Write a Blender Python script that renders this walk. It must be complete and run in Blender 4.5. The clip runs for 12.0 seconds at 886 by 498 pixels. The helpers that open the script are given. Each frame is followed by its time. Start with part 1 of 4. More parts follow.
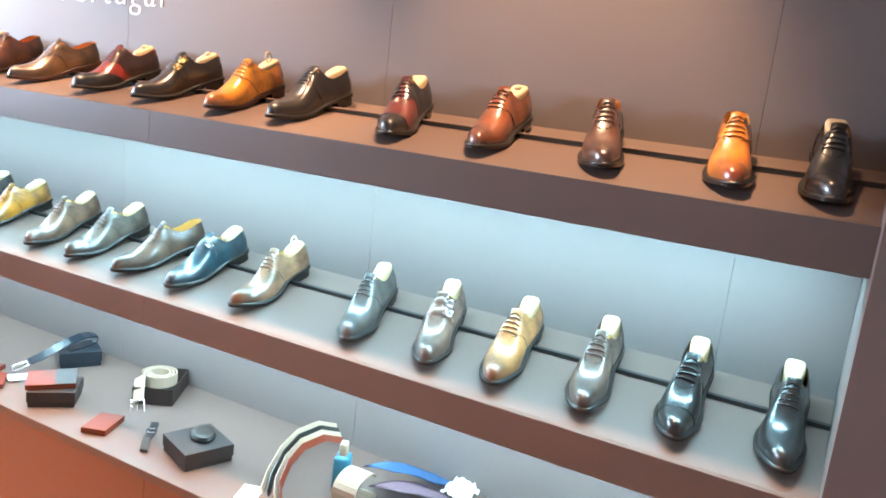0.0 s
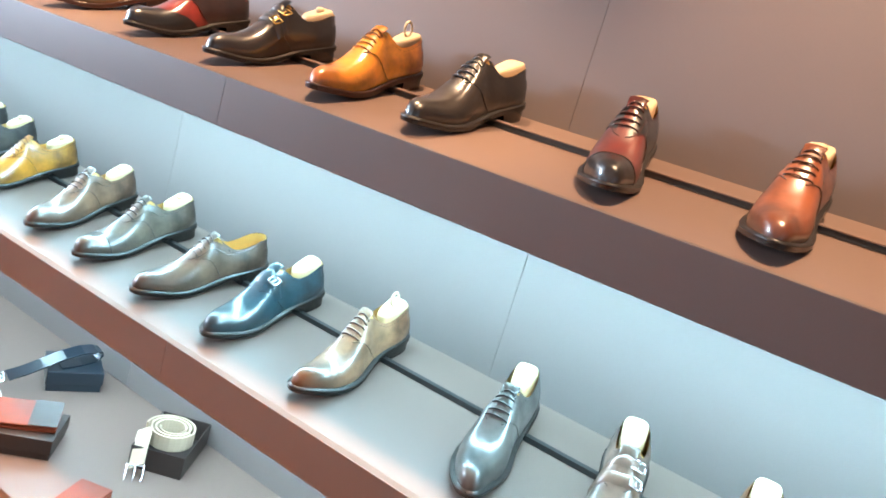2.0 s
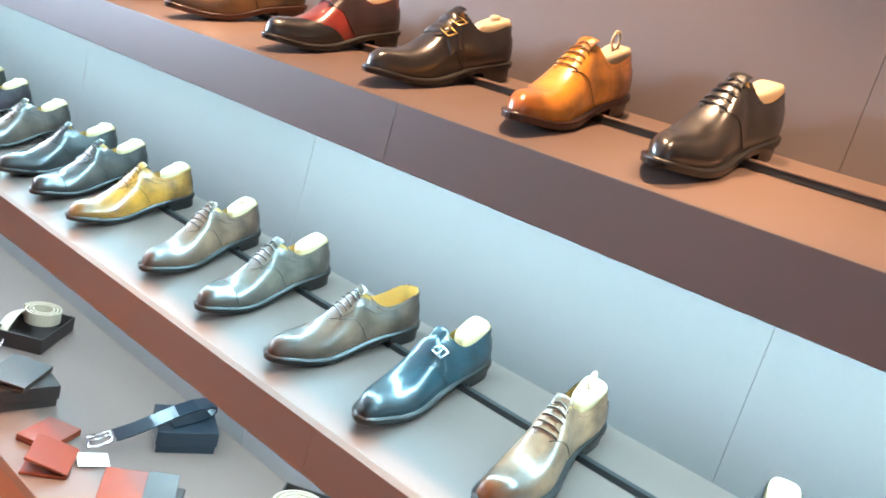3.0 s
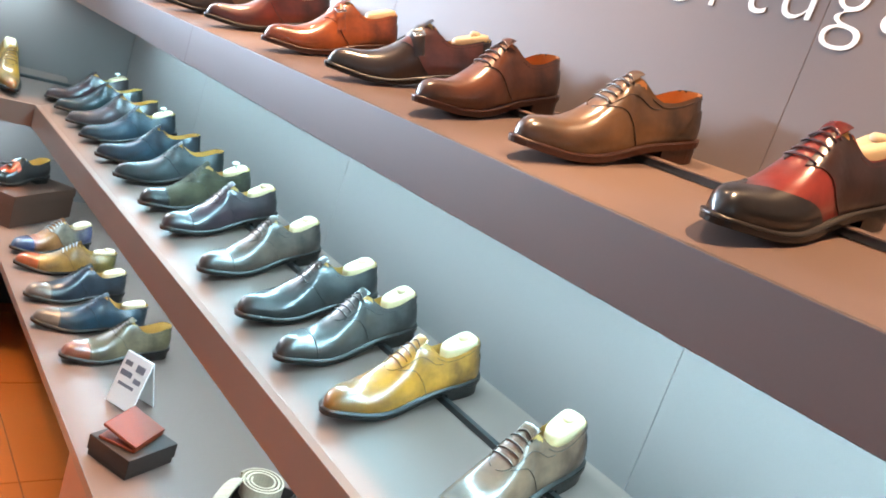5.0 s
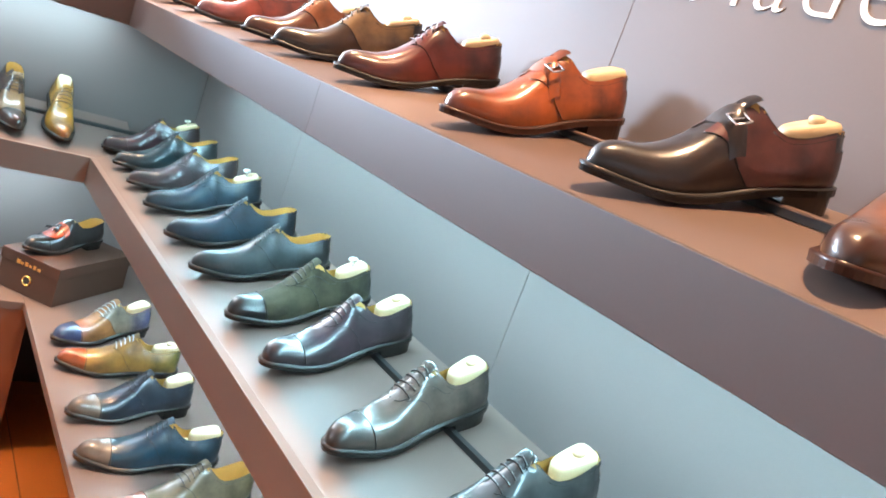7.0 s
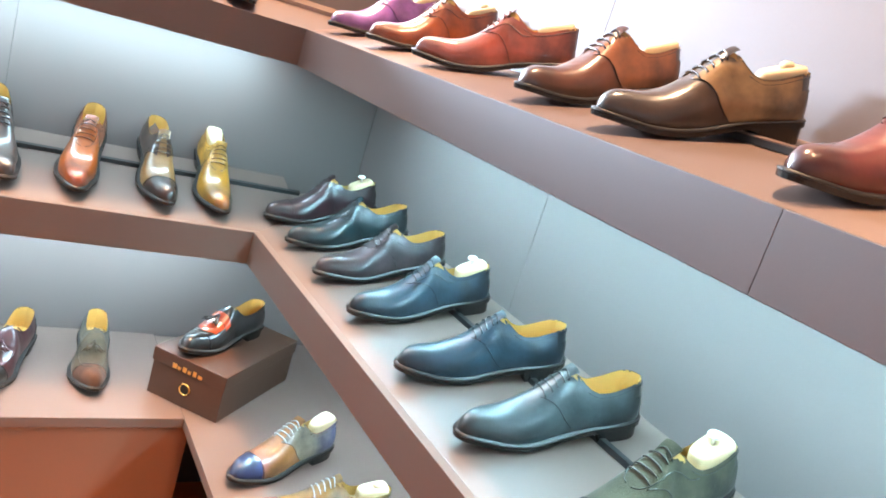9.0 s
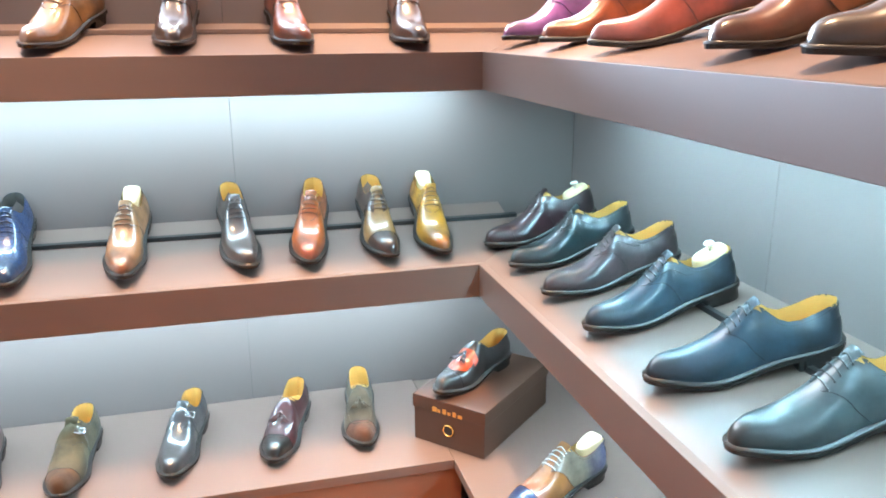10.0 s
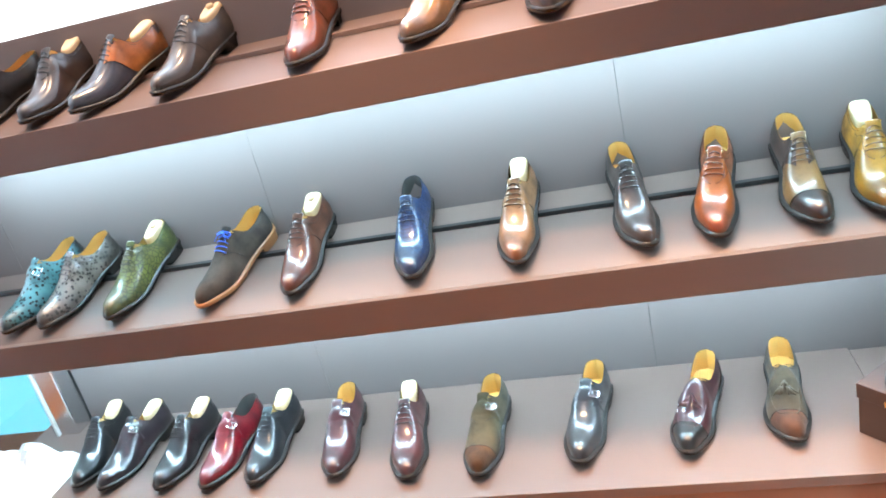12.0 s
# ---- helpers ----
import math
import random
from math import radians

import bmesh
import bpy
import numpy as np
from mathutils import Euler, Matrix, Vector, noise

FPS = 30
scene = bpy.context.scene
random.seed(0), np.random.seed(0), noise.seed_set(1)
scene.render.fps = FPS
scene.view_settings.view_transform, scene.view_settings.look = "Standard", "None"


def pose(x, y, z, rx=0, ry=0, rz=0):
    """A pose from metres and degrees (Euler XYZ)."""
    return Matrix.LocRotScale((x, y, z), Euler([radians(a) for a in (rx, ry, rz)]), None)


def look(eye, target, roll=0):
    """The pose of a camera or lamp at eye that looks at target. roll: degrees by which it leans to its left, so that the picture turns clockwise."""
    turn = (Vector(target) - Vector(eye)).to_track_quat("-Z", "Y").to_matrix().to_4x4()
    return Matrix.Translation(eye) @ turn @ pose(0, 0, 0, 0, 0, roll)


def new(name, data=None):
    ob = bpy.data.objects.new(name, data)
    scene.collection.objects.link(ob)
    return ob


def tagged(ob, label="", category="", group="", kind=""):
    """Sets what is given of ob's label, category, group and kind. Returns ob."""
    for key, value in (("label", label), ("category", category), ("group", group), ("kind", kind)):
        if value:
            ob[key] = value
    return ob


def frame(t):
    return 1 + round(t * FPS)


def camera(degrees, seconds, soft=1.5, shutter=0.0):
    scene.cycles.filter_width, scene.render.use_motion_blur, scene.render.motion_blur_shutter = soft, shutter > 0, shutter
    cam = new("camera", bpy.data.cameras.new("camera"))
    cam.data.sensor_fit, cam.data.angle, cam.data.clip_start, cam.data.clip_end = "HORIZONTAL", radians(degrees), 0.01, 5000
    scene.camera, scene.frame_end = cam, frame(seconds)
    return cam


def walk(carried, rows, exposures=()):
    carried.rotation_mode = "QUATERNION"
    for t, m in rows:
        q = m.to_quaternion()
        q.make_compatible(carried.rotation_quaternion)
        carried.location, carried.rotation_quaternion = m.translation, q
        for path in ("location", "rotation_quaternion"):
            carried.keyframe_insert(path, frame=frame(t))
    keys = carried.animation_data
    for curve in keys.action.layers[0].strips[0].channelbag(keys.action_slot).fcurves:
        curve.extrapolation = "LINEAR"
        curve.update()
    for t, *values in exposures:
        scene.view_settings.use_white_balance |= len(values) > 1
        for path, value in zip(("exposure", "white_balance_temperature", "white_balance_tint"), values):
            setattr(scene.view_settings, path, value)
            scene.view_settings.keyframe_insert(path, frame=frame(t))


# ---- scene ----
cam = camera(59.7, 12.0, soft=1.8)
PATH = [
    (0, (-2.058, -0.258, 1.583), (-0.319, 0.641, 1.171), 6.4),
    (0.5, (-1.94, -0.15, 1.554), (-0.207, 0.761, 1.144), 9.0),
    (1, (-1.773, -0.049, 1.545), (-0.033, 0.853, 1.145), 11.4),
    (1.5, (-1.657, 0.112, 1.543), (0.062, 1.046, 1.126), 14.1),
    (2, (-1.57, 0.332, 1.549), (0.125, 1.303, 1.118), 16.5),
    (2.5, (-1.526, 0.505, 1.534), (0.131, 1.531, 1.086), 15.9),
    (3, (-1.435, 0.682, 1.51), (0.158, 1.8, 1.048), 16.2),
    (3.5, (-1.361, 0.834, 1.521), (0.155, 2.079, 1.13), 17.9),
    (5.5, (-1.19, 1.536, 1.508), (0.042, 3.054, 1.087), 18.7),
    (6, (-1.14, 1.702, 1.502), (0.067, 3.252, 1.127), 19.4),
    (6.5, (-1.142, 1.827, 1.499), (0.05, 3.387, 1.116), 19.6),
    (8.5, (-1.231, 2.638, 1.463), (0.031, 4.139, 1.069), 21.2),
    (9, (-1.244, 2.729, 1.475), (-0.175, 4.353, 1.005), 17.5),
    (9.5, (-1.229, 2.769, 1.48), (-0.457, 4.533, 0.939), 12.9),
    (10, (-1.171, 2.779, 1.488), (-0.678, 4.637, 0.937), -0.3),
    (10.5, (-1.271, 2.845, 1.513), (-0.961, 4.743, 0.961), -7.0),
    (11, (-1.32, 2.922, 1.591), (-1.228, 4.81, 0.937), -11.7),
    (11.5, (-1.211, 2.998, 1.641), (-1.485, 4.847, 0.928), -13.1),
    (12, (-1.185, 3.034, 1.627), (-1.674, 4.83, 0.896), -13.8),
]
EXPOSURE, KELVIN = 1.70, 6350
LED_A, LED_A2, LED_B, LED_LOW, LED_LOW2, LED_LOWB = 9.2, 7.7, 6.0, 7.4, 5.8, 7.2
SPOT_A, SPOT_B, SPOT_F = 72, 32, 72
HALL, HALL_DOWN = 122, 80
walk(cam, [(t, look(eye, target, roll)) for t, eye, target, roll in PATH], exposures=[(0, EXPOSURE + 0.12, KELVIN, 10), (3.5, EXPOSURE + 0.08, KELVIN, 10), (5.4, EXPOSURE - 0.16, KELVIN + 120, 10), (8.5, EXPOSURE - 0.02, KELVIN + 120, 10), (9.5, EXPOSURE + 0.19, KELVIN, 10), (10.3, EXPOSURE + 0.16, KELVIN, 10), (11, EXPOSURE + 0.04, KELVIN, 10), (12, EXPOSURE + 0.04, KELVIN - 150, 10)])

# ---------- light ----------
world = bpy.data.worlds.new("world")
scene.world = world
world.use_nodes = True
wn = world.node_tree.nodes
sky = wn.new("ShaderNodeTexSky")
sky.sky_type, sky.sun_disc, sky.sun_elevation, sky.sun_rotation = "NISHITA", False, radians(40), radians(200)
world.node_tree.links.new(sky.outputs[0], wn["Background"].inputs[0])
wn["Background"].inputs[1].default_value = 0.08


def area(name, m, sx, sy, watts, colour):
    d = bpy.data.lights.new(name, "AREA")
    d.shape, d.size, d.size_y, d.energy, d.color = "RECTANGLE", sx, sy, watts, colour
    o = new(name, d)
    o.matrix_world = m
    return o


def spot(name, eye, target, watts, colour, angle=70, soft=0.10):
    d = bpy.data.lights.new(name, "SPOT")
    d.energy, d.color, d.spot_size, d.spot_blend, d.shadow_soft_size = watts, colour, radians(angle), 0.6, soft
    o = new(name, d)
    o.matrix_world = look(eye, target)
    return o


LED = (0.46, 0.84, 1.0)
WARM = (1.0, 0.64, 0.37)
# LED strips under the shelves, long side along the shelf
area("led_light", pose(-0.44, 0.90, 1.338, 0, -14, 0), 0.02, 2.30, LED_A, LED)
area("led_light", pose(-0.44, 3.28, 1.338, 0, -14, 0), 0.02, 2.40, LED_A2, LED)
area("led_light", pose(-1.75, 4.68, 1.338, 25, 0, 0), 2.3, 0.02, LED_B, (0.56, 0.86, 1.0))
area("led_light", pose(-0.45, 0.90, 0.843, 0, -15, 0), 0.02, 2.30, LED_LOW, (0.55, 0.86, 1.0))
area("led_light", pose(-0.45, 3.28, 0.843, 0, -15, 0), 0.02, 2.40, LED_LOW2, (0.55, 0.86, 1.0))
area("led_light", pose(-1.75, 4.64, 0.843, 15, 0, 0), 2.3, 0.02, LED_LOWB, (0.58, 0.86, 1.0))
# warm ceiling spots close above the shelves, and downlights over the aisle
for i in range(5):
    spot("ceiling_spot_light", (-0.70, 0.40 + 1.05 * i, 2.86), (-0.50, 0.42 + 1.05 * i, 1.45), SPOT_A, WARM, 60, 0.07)
for i in range(3):
    spot("ceiling_spot_light", (-0.95 - 0.9 * i, 4.52, 2.86), (-0.95 - 0.9 * i, 4.68, 1.40), SPOT_B, WARM, 66)
for i in range(4):
    spot("ceiling_spot_light", (-1.75, 0.6 + 1.2 * i, 2.86), (-1.50, 0.6 + 1.2 * i, 0), SPOT_F, (1.0, 0.62, 0.34), 48)
# cool light of the bright hall beyond the low partition
area("hall_light", look((-2.5, 6.6, 1.98), (-0.4, 2.6, 1.7)), 1.0, 0.45, HALL, (0.60, 0.78, 1.0))
area("hall_light", look((-1.8, 6.8, 2.86), (-1.8, 6.8, 0)), 2.4, 1.2, HALL_DOWN, (0.97, 0.98, 1.0))

# ---------- materials ----------


def material(name):
    m = bpy.data.materials.new(name)
    m.use_nodes = True
    return m, m.node_tree.nodes, m.node_tree.links, m.node_tree.nodes["Principled BSDF"]


def surface(name, colour, rough=0.5, metal=0.0, var=0.12, scale=6.0, fine=180.0, bump=0.08, coat=0.0, dist=0.001):
    m, n, l, p = material(name)
    tc = n.new("ShaderNodeTexCoord")
    a, b = n.new("ShaderNodeTexNoise"), n.new("ShaderNodeTexNoise")
    a.inputs["Scale"].default_value, b.inputs["Scale"].default_value = scale, fine
    a.inputs["Detail"].default_value, b.inputs["Detail"].default_value = 5, 3
    mix = n.new("ShaderNodeMix")
    mix.data_type = "RGBA"
    lo = tuple(c * (1 - var) for c in colour)
    hi = tuple(min(1, c * (1 + var)) for c in colour)
    mix.inputs[6].default_value, mix.inputs[7].default_value = (*lo, 1), (*hi, 1)
    add = n.new("ShaderNodeMath")
    add.operation = "MULTIPLY_ADD"
    add.inputs[1].default_value, add.inputs[2].default_value = 0.35, 0.0
    sm = n.new("ShaderNodeMath")
    sm.operation = "MULTIPLY_ADD"
    sm.inputs[1].default_value = 0.65
    bp = n.new("ShaderNodeBump")
    bp.inputs["Strength"].default_value, bp.inputs["Distance"].default_value = bump, dist
    mr = n.new("ShaderNodeMapRange")
    mr.inputs[3].default_value, mr.inputs[4].default_value = max(0.03, rough - 0.07), min(1, rough + 0.07)
    l.new(tc.outputs["Object"], a.inputs["Vector"])
    l.new(tc.outputs["Object"], b.inputs["Vector"])
    l.new(b.outputs[0], add.inputs[0])
    l.new(a.outputs[0], sm.inputs[0])
    l.new(add.outputs[0], sm.inputs[2])
    l.new(sm.outputs[0], mix.inputs[0])
    l.new(mix.outputs[2], p.inputs["Base Color"])
    l.new(a.outputs[0], mr.inputs[0])
    l.new(mr.outputs[0], p.inputs["Roughness"])
    l.new(b.outputs[0], bp.inputs["Height"])
    l.new(bp.outputs[0], p.inputs["Normal"])
    p.inputs["Metallic"].default_value, p.inputs["Coat Weight"].default_value = metal, coat
    p.inputs["Coat Roughness"].default_value = 0.15
    return m


def glow(name, colour, strength):
    m, n, l, p = material(name)
    p.inputs["Base Color"].default_value = (0, 0, 0, 1)
    p.inputs["Emission Color"].default_value, p.inputs["Emission Strength"].default_value = (*colour, 1), strength
    return m


LEATHER = {}


def leather(colour, edge=None, kind="calf"):
    """Polished leather, burnished darker at toe and heel; suede; or embossed skin."""
    colour = tuple(c ** 1.19 for c in colour)
    edge = tuple(c ** 1.19 for c in edge) if edge else tuple(c * 0.45 for c in colour)
    key = (colour, edge, kind)
    if key in LEATHER:
        return LEATHER[key]
    m, n, l, p = material("shoe_leather_" + kind)
    tc = n.new("ShaderNodeTexCoord")
    sep = n.new("ShaderNodeSeparateXYZ")
    l.new(tc.outputs["Object"], sep.inputs[0])
    ramp = n.new("ShaderNodeValToRGB")
    e = ramp.color_ramp.elements
    e[0].position, e[0].color = 0.0, (*edge, 1)
    e[1].position, e[1].color = 1.0, (*edge, 1)
    for at, w in ((0.16, 0.6), (0.30, 1.0), (0.66, 1.0), (0.84, 0.55)):
        k = e.new(at)
        k.color = (*[a * w + b * (1 - w) for a, b in zip(colour, edge)], 1)
    big, fine = n.new("ShaderNodeTexNoise"), n.new("ShaderNodeTexNoise")
    big.inputs["Scale"].default_value, fine.inputs["Scale"].default_value = 22, 420
    big.inputs["Detail"].default_value = 6
    add = n.new("ShaderNodeMath")
    add.operation = "MULTIPLY_ADD"
    add.inputs[1].default_value = 3.3
    wob = n.new("ShaderNodeMath")
    wob.operation = "MULTIPLY_ADD"
    wob.inputs[1].default_value, wob.inputs[2].default_value = 0.42, -0.21
    l.new(tc.outputs["Object"], big.inputs["Vector"])
    l.new(tc.outputs["Object"], fine.inputs["Vector"])
    l.new(big.outputs[0], wob.inputs[0])
    l.new(sep.outputs["X"], add.inputs[0])
    l.new(wob.outputs[0], add.inputs[2])
    l.new(add.outputs[0], ramp.inputs[0])
    hsv = n.new("ShaderNodeHueSaturation")
    val = n.new("ShaderNodeMapRange")
    val.inputs[1].default_value, val.inputs[2].default_value = 0.3, 0.7
    val.inputs[3].default_value, val.inputs[4].default_value = 0.45, 1.45
    l.new(big.outputs[0], val.inputs[0])
    l.new(val.outputs[0], hsv.inputs["Value"])
    l.new(ramp.outputs[0], hsv.inputs["Color"])
    col = hsv.outputs[0]
    bp = n.new("ShaderNodeBump")
    bp.inputs["Distance"].default_value = 0.0006
    if kind in ("croc", "spot"):
        vor = n.new("ShaderNodeTexVoronoi")
        vor.inputs["Scale"].default_value = 75 if kind == "croc" else 95
        if kind == "croc":
            vor.feature = "DISTANCE_TO_EDGE"
        l.new(tc.outputs["Object"], vor.inputs["Vector"])
        mr = n.new("ShaderNodeMapRange")
        mr.inputs[1].default_value, mr.inputs[2].default_value = (0.02, 0.12) if kind == "croc" else (0.30, 0.42)
        l.new(vor.outputs[0], mr.inputs[0])
        mix = n.new("ShaderNodeMix")
        mix.data_type = "RGBA"
        mix.inputs[6].default_value = (*edge, 1)
        l.new(col, mix.inputs[7])
        l.new(mr.outputs[0], mix.inputs[0])
        col = mix.outputs[2]
        l.new(mr.outputs[0], bp.inputs["Height"])
        bp.inputs["Strength"].default_value = 0.5
    else:
        l.new(fine.outputs[0], bp.inputs["Height"])
        bp.inputs["Strength"].default_value = 0.8 if kind == "suede" else 0.1
    crease = n.new("ShaderNodeBump")
    crease.inputs["Distance"].default_value, crease.inputs["Strength"].default_value = 0.0030, 0.16
    wave = n.new("ShaderNodeTexNoise")
    wave.inputs["Scale"].default_value, wave.inputs["Detail"].default_value = 48, 2
    l.new(tc.outputs["Object"], wave.inputs["Vector"])
    l.new(wave.outputs[0], crease.inputs["Height"])
    l.new(crease.outputs[0], bp.inputs["Normal"])
    l.new(bp.outputs[0], p.inputs["Normal"])
    l.new(crease.outputs[0], p.inputs["Coat Normal"])
    l.new(col, p.inputs["Base Color"])
    if kind == "suede":
        p.inputs["Roughness"].default_value, p.inputs["Sheen Weight"].default_value = 0.95, 0.08
    else:
        gloss = n.new("ShaderNodeMapRange")
        gloss.inputs[1].default_value, gloss.inputs[2].default_value = 0.32, 0.68
        gloss.inputs[3].default_value, gloss.inputs[4].default_value = 0.42, 0.28
        l.new(big.outputs[0], gloss.inputs[0])
        l.new(gloss.outputs[0], p.inputs["Roughness"])
        p.inputs["Specular IOR Level"].default_value = 0.5
        p.inputs["Coat Weight"].default_value, p.inputs["Coat Roughness"].default_value = (1.0, 0.17) if kind != "matte" else (0.30, 0.30)
    LEATHER[key] = m
    return m


TAUPE = surface("taupe_laminate", (0.152, 0.102, 0.084), 0.42, 0, 0.08, 3.0, 260.0, 0.05)
BENCH_FRONT = surface("red_brown_laminate", (0.215, 0.096, 0.060), 0.40, 0, 0.08, 3.0, 260.0, 0.05)
TAUPE_WALL = surface("taupe_wall_panel", (0.150, 0.120, 0.112), 0.55, 0, 0.08, 2.0, 220.0, 0.06)
# darker copy of the taupe laminate, with the top fascia's shade in its colour
TAUPE_SHADED = surface("taupe_laminate_shaded", (0.092, 0.072, 0.070), 0.5, 0, 0.10, 3.0, 260.0, 0.05)
TILE = surface("orange_terracotta_tile", (0.50, 0.15, 0.03), 0.38, 0, 0.14, 5.0, 120.0, 0.08)
GROUT = surface("dark_grout", (0.10, 0.05, 0.03), 0.9)
WHITE = surface("white_paint", (0.80, 0.79, 0.77), 0.6, 0, 0.04, 2.0, 150.0, 0.05)
STRIP = surface("black_rubber", (0.018, 0.017, 0.017), 0.45)
SEAM = surface("dark_joint", (0.06, 0.05, 0.048), 0.8)
LETTER = surface("white_letter_acrylic", (0.9, 0.9, 0.9), 0.35, 0, 0.02)
BLACK_SOLE = surface("black_sole_edge", (0.012, 0.010, 0.009), 0.24)
WELT = surface("dark_stitched_welt", (0.020, 0.016, 0.014), 0.36, 0, 0.3, 60.0, 700.0, 0.3)
BROWN_SOLE = surface("brown_sole_edge", (0.045, 0.014, 0.007), 0.30)
TAN_SOLE = surface("tan_sole_edge", (0.36, 0.16, 0.06), 0.45)
CEDAR = surface("pale_shoe_tree_wood", (0.60, 0.46, 0.28), 0.45, 0, 0.16, 18.0, 300.0, 0.1)
LINING = surface("ochre_leather_lining", (0.56, 0.32, 0.085), 0.55, 0, 0.12, 20.0)
LINING_TAN = surface("tan_leather_lining", (0.50, 0.19, 0.05), 0.55, 0, 0.12, 20.0)
LINING_GREY = surface("grey_lining", (0.07, 0.065, 0.06), 0.6)
LACE_BLUE = surface("bright_blue_lace", (0.05, 0.16, 0.75), 0.6)
LACE_WHITE = surface("pale_grey_lace", (0.55, 0.55, 0.52), 0.6)
STEEL = surface("polished_steel", (0.75, 0.76, 0.78), 0.16, 1.0, 0.04)
BRASS = surface("brass", (0.80, 0.55, 0.18), 0.22, 1.0, 0.05)
PORCELAIN = surface("white_knob", (0.82, 0.80, 0.72), 0.2)
BOX_BROWN = surface("dark_brown_box_card", (0.026, 0.015, 0.012), 0.6, 0, 0.15, 10.0)
SHOEBOX = surface("brown_shoe_box_card", (0.062, 0.028, 0.017), 0.5, 0, 0.15, 10.0)
GOLD = surface("gold_print", (0.75, 0.42, 0.12), 0.3, 0.8, 0.05)
ORANGE_L = surface("orange_wallet_leather", (0.17, 0.022, 0.002), 0.5, 0, 0.25, 25.0, 350.0, 0.15)
BROWN_L = surface("dark_brown_wallet_leather", (0.030, 0.017, 0.012), 0.45, 0, 0.15, 25.0, 350.0, 0.15)
NAVY_L = surface("navy_belt_leather", (0.010, 0.016, 0.024), 0.3, 0, 0.15, 25.0, 350.0, 0.15)
CREAM_L = surface("cream_belt_leather", (0.42, 0.32, 0.23), 0.42, 0, 0.1, 25.0, 350.0, 0.15)
BLACK_L = surface("black_leather", (0.015, 0.014, 0.013), 0.35, 0, 0.15, 25.0, 350.0, 0.15)
TEAL_L = surface("teal_leather", (0.03, 0.16, 0.23), 0.35, 0, 0.15, 25.0, 350.0, 0.15)
BLUE_C = surface("blue_cloth", (0.08, 0.20, 0.42), 0.8, 0, 0.15, 40.0, 500.0, 0.3)
MAUVE_C = surface("mauve_cloth", (0.30, 0.20, 0.25), 0.8, 0, 0.15, 40.0, 500.0, 0.3)
PAPER = surface("white_paper", (0.82, 0.82, 0.80), 0.7, 0, 0.03)
INK = surface("grey_print", (0.16, 0.17, 0.20), 0.6)
BACK_GLOW = glow("bright_daylight_distance", (0.20, 0.78, 1.0), 0.36)


def glass_material():
    m, n, l, p = material("clear_glass")
    p.inputs["Base Color"].default_value = (0.96, 0.99, 0.99, 1)
    p.inputs["Roughness"].default_value, p.inputs["Transmission Weight"].default_value = 0.02, 1.0
    p.inputs["IOR"].default_value = 1.45
    return m


GLASS = glass_material()

# ---------- mesh helpers ----------


def finish(bm, name, smooth=True):
    bmesh.ops.recalc_face_normals(bm, faces=bm.faces)
    me = bpy.data.meshes.new(name)
    bm.to_mesh(me)
    bm.free()
    if smooth:
        for f in me.polygons:
            f.use_smooth = True
    return me


def put(name, me, mat, parent=None, m=None, label=""):
    """A mesh object, with the material on the object so that meshes can be shared."""
    o = new(name, me)
    if not me.materials:
        me.materials.append(None)
    o.material_slots[0].link = "OBJECT"
    o.material_slots[0].material = mat
    if parent:
        o.parent = parent
    if m is not None:
        o.matrix_basis = m
    return tagged(o, label)


def part(name, bm, mat, parent, label="", smooth=False):
    return put(name, finish(bm, name, smooth), mat, parent, None, label)


def add_box(bm, lo, hi, bevel=0.0):
    c = [(a + b) / 2 for a, b in zip(lo, hi)]
    s = [abs(b - a) for a, b in zip(lo, hi)]
    r = bmesh.ops.create_cube(bm, size=1, matrix=Matrix.Translation(c) @ Matrix.Diagonal((*s, 1)))
    if bevel:
        es = {e for v in r["verts"] for e in v.link_edges}
        bmesh.ops.bevel(bm, geom=list(es), offset=bevel, segments=2, profile=0.5, affect="EDGES")
    return bm


def box_bm(lo, hi, bevel=0.0):
    return add_box(bmesh.new(), lo, hi, bevel)


def prism_bm(profile, axis, a, b, bevel=0.0):
    """A profile of (u, z) pairs, extruded along x or y from a to b."""
    bm = bmesh.new()
    rings = []
    for t in (a, b):
        rings.append([bm.verts.new((u, t, z) if axis == "y" else (t, u, z)) for u, z in profile])
    n = len(profile)
    for i in range(n):
        bm.faces.new((rings[0][i], rings[0][(i + 1) % n], rings[1][(i + 1) % n], rings[1][i]))
    bm.faces.new(rings[0])
    bm.faces.new(rings[1])
    if bevel:
        bmesh.ops.bevel(bm, geom=bm.edges[:], offset=bevel, segments=2, profile=0.5, affect="EDGES")
    return bm


def tube_bm(points, radius, sides=6, closed=False, bm=None, flat=1.0):
    bm = bm or bmesh.new()
    pts = [Vector(p) for p in points]
    rings, n = [], len(pts)
    for i, p in enumerate(pts):
        a = pts[(i - 1) % n] if closed or i else p
        b = pts[(i + 1) % n] if closed or i < n - 1 else p
        d = (b - a).normalized()
        up = Vector((0, 0, 1)) if abs(d.z) < 0.9 else Vector((1, 0, 0))
        s = d.cross(up).normalized()
        u = s.cross(d)
        rings.append([bm.verts.new(p + radius * (math.cos(2 * math.pi * k / sides) * s + flat * math.sin(2 * math.pi * k / sides) * u)) for k in range(sides)])
    for i in range(n if closed else n - 1):
        r, q = rings[i], rings[(i + 1) % n]
        for k in range(sides):
            bm.faces.new((r[k], r[(k + 1) % sides], q[(k + 1) % sides], q[k]))
    if not closed:
        bm.faces.new(rings[0])
        bm.faces.new(rings[-1])
    return bm


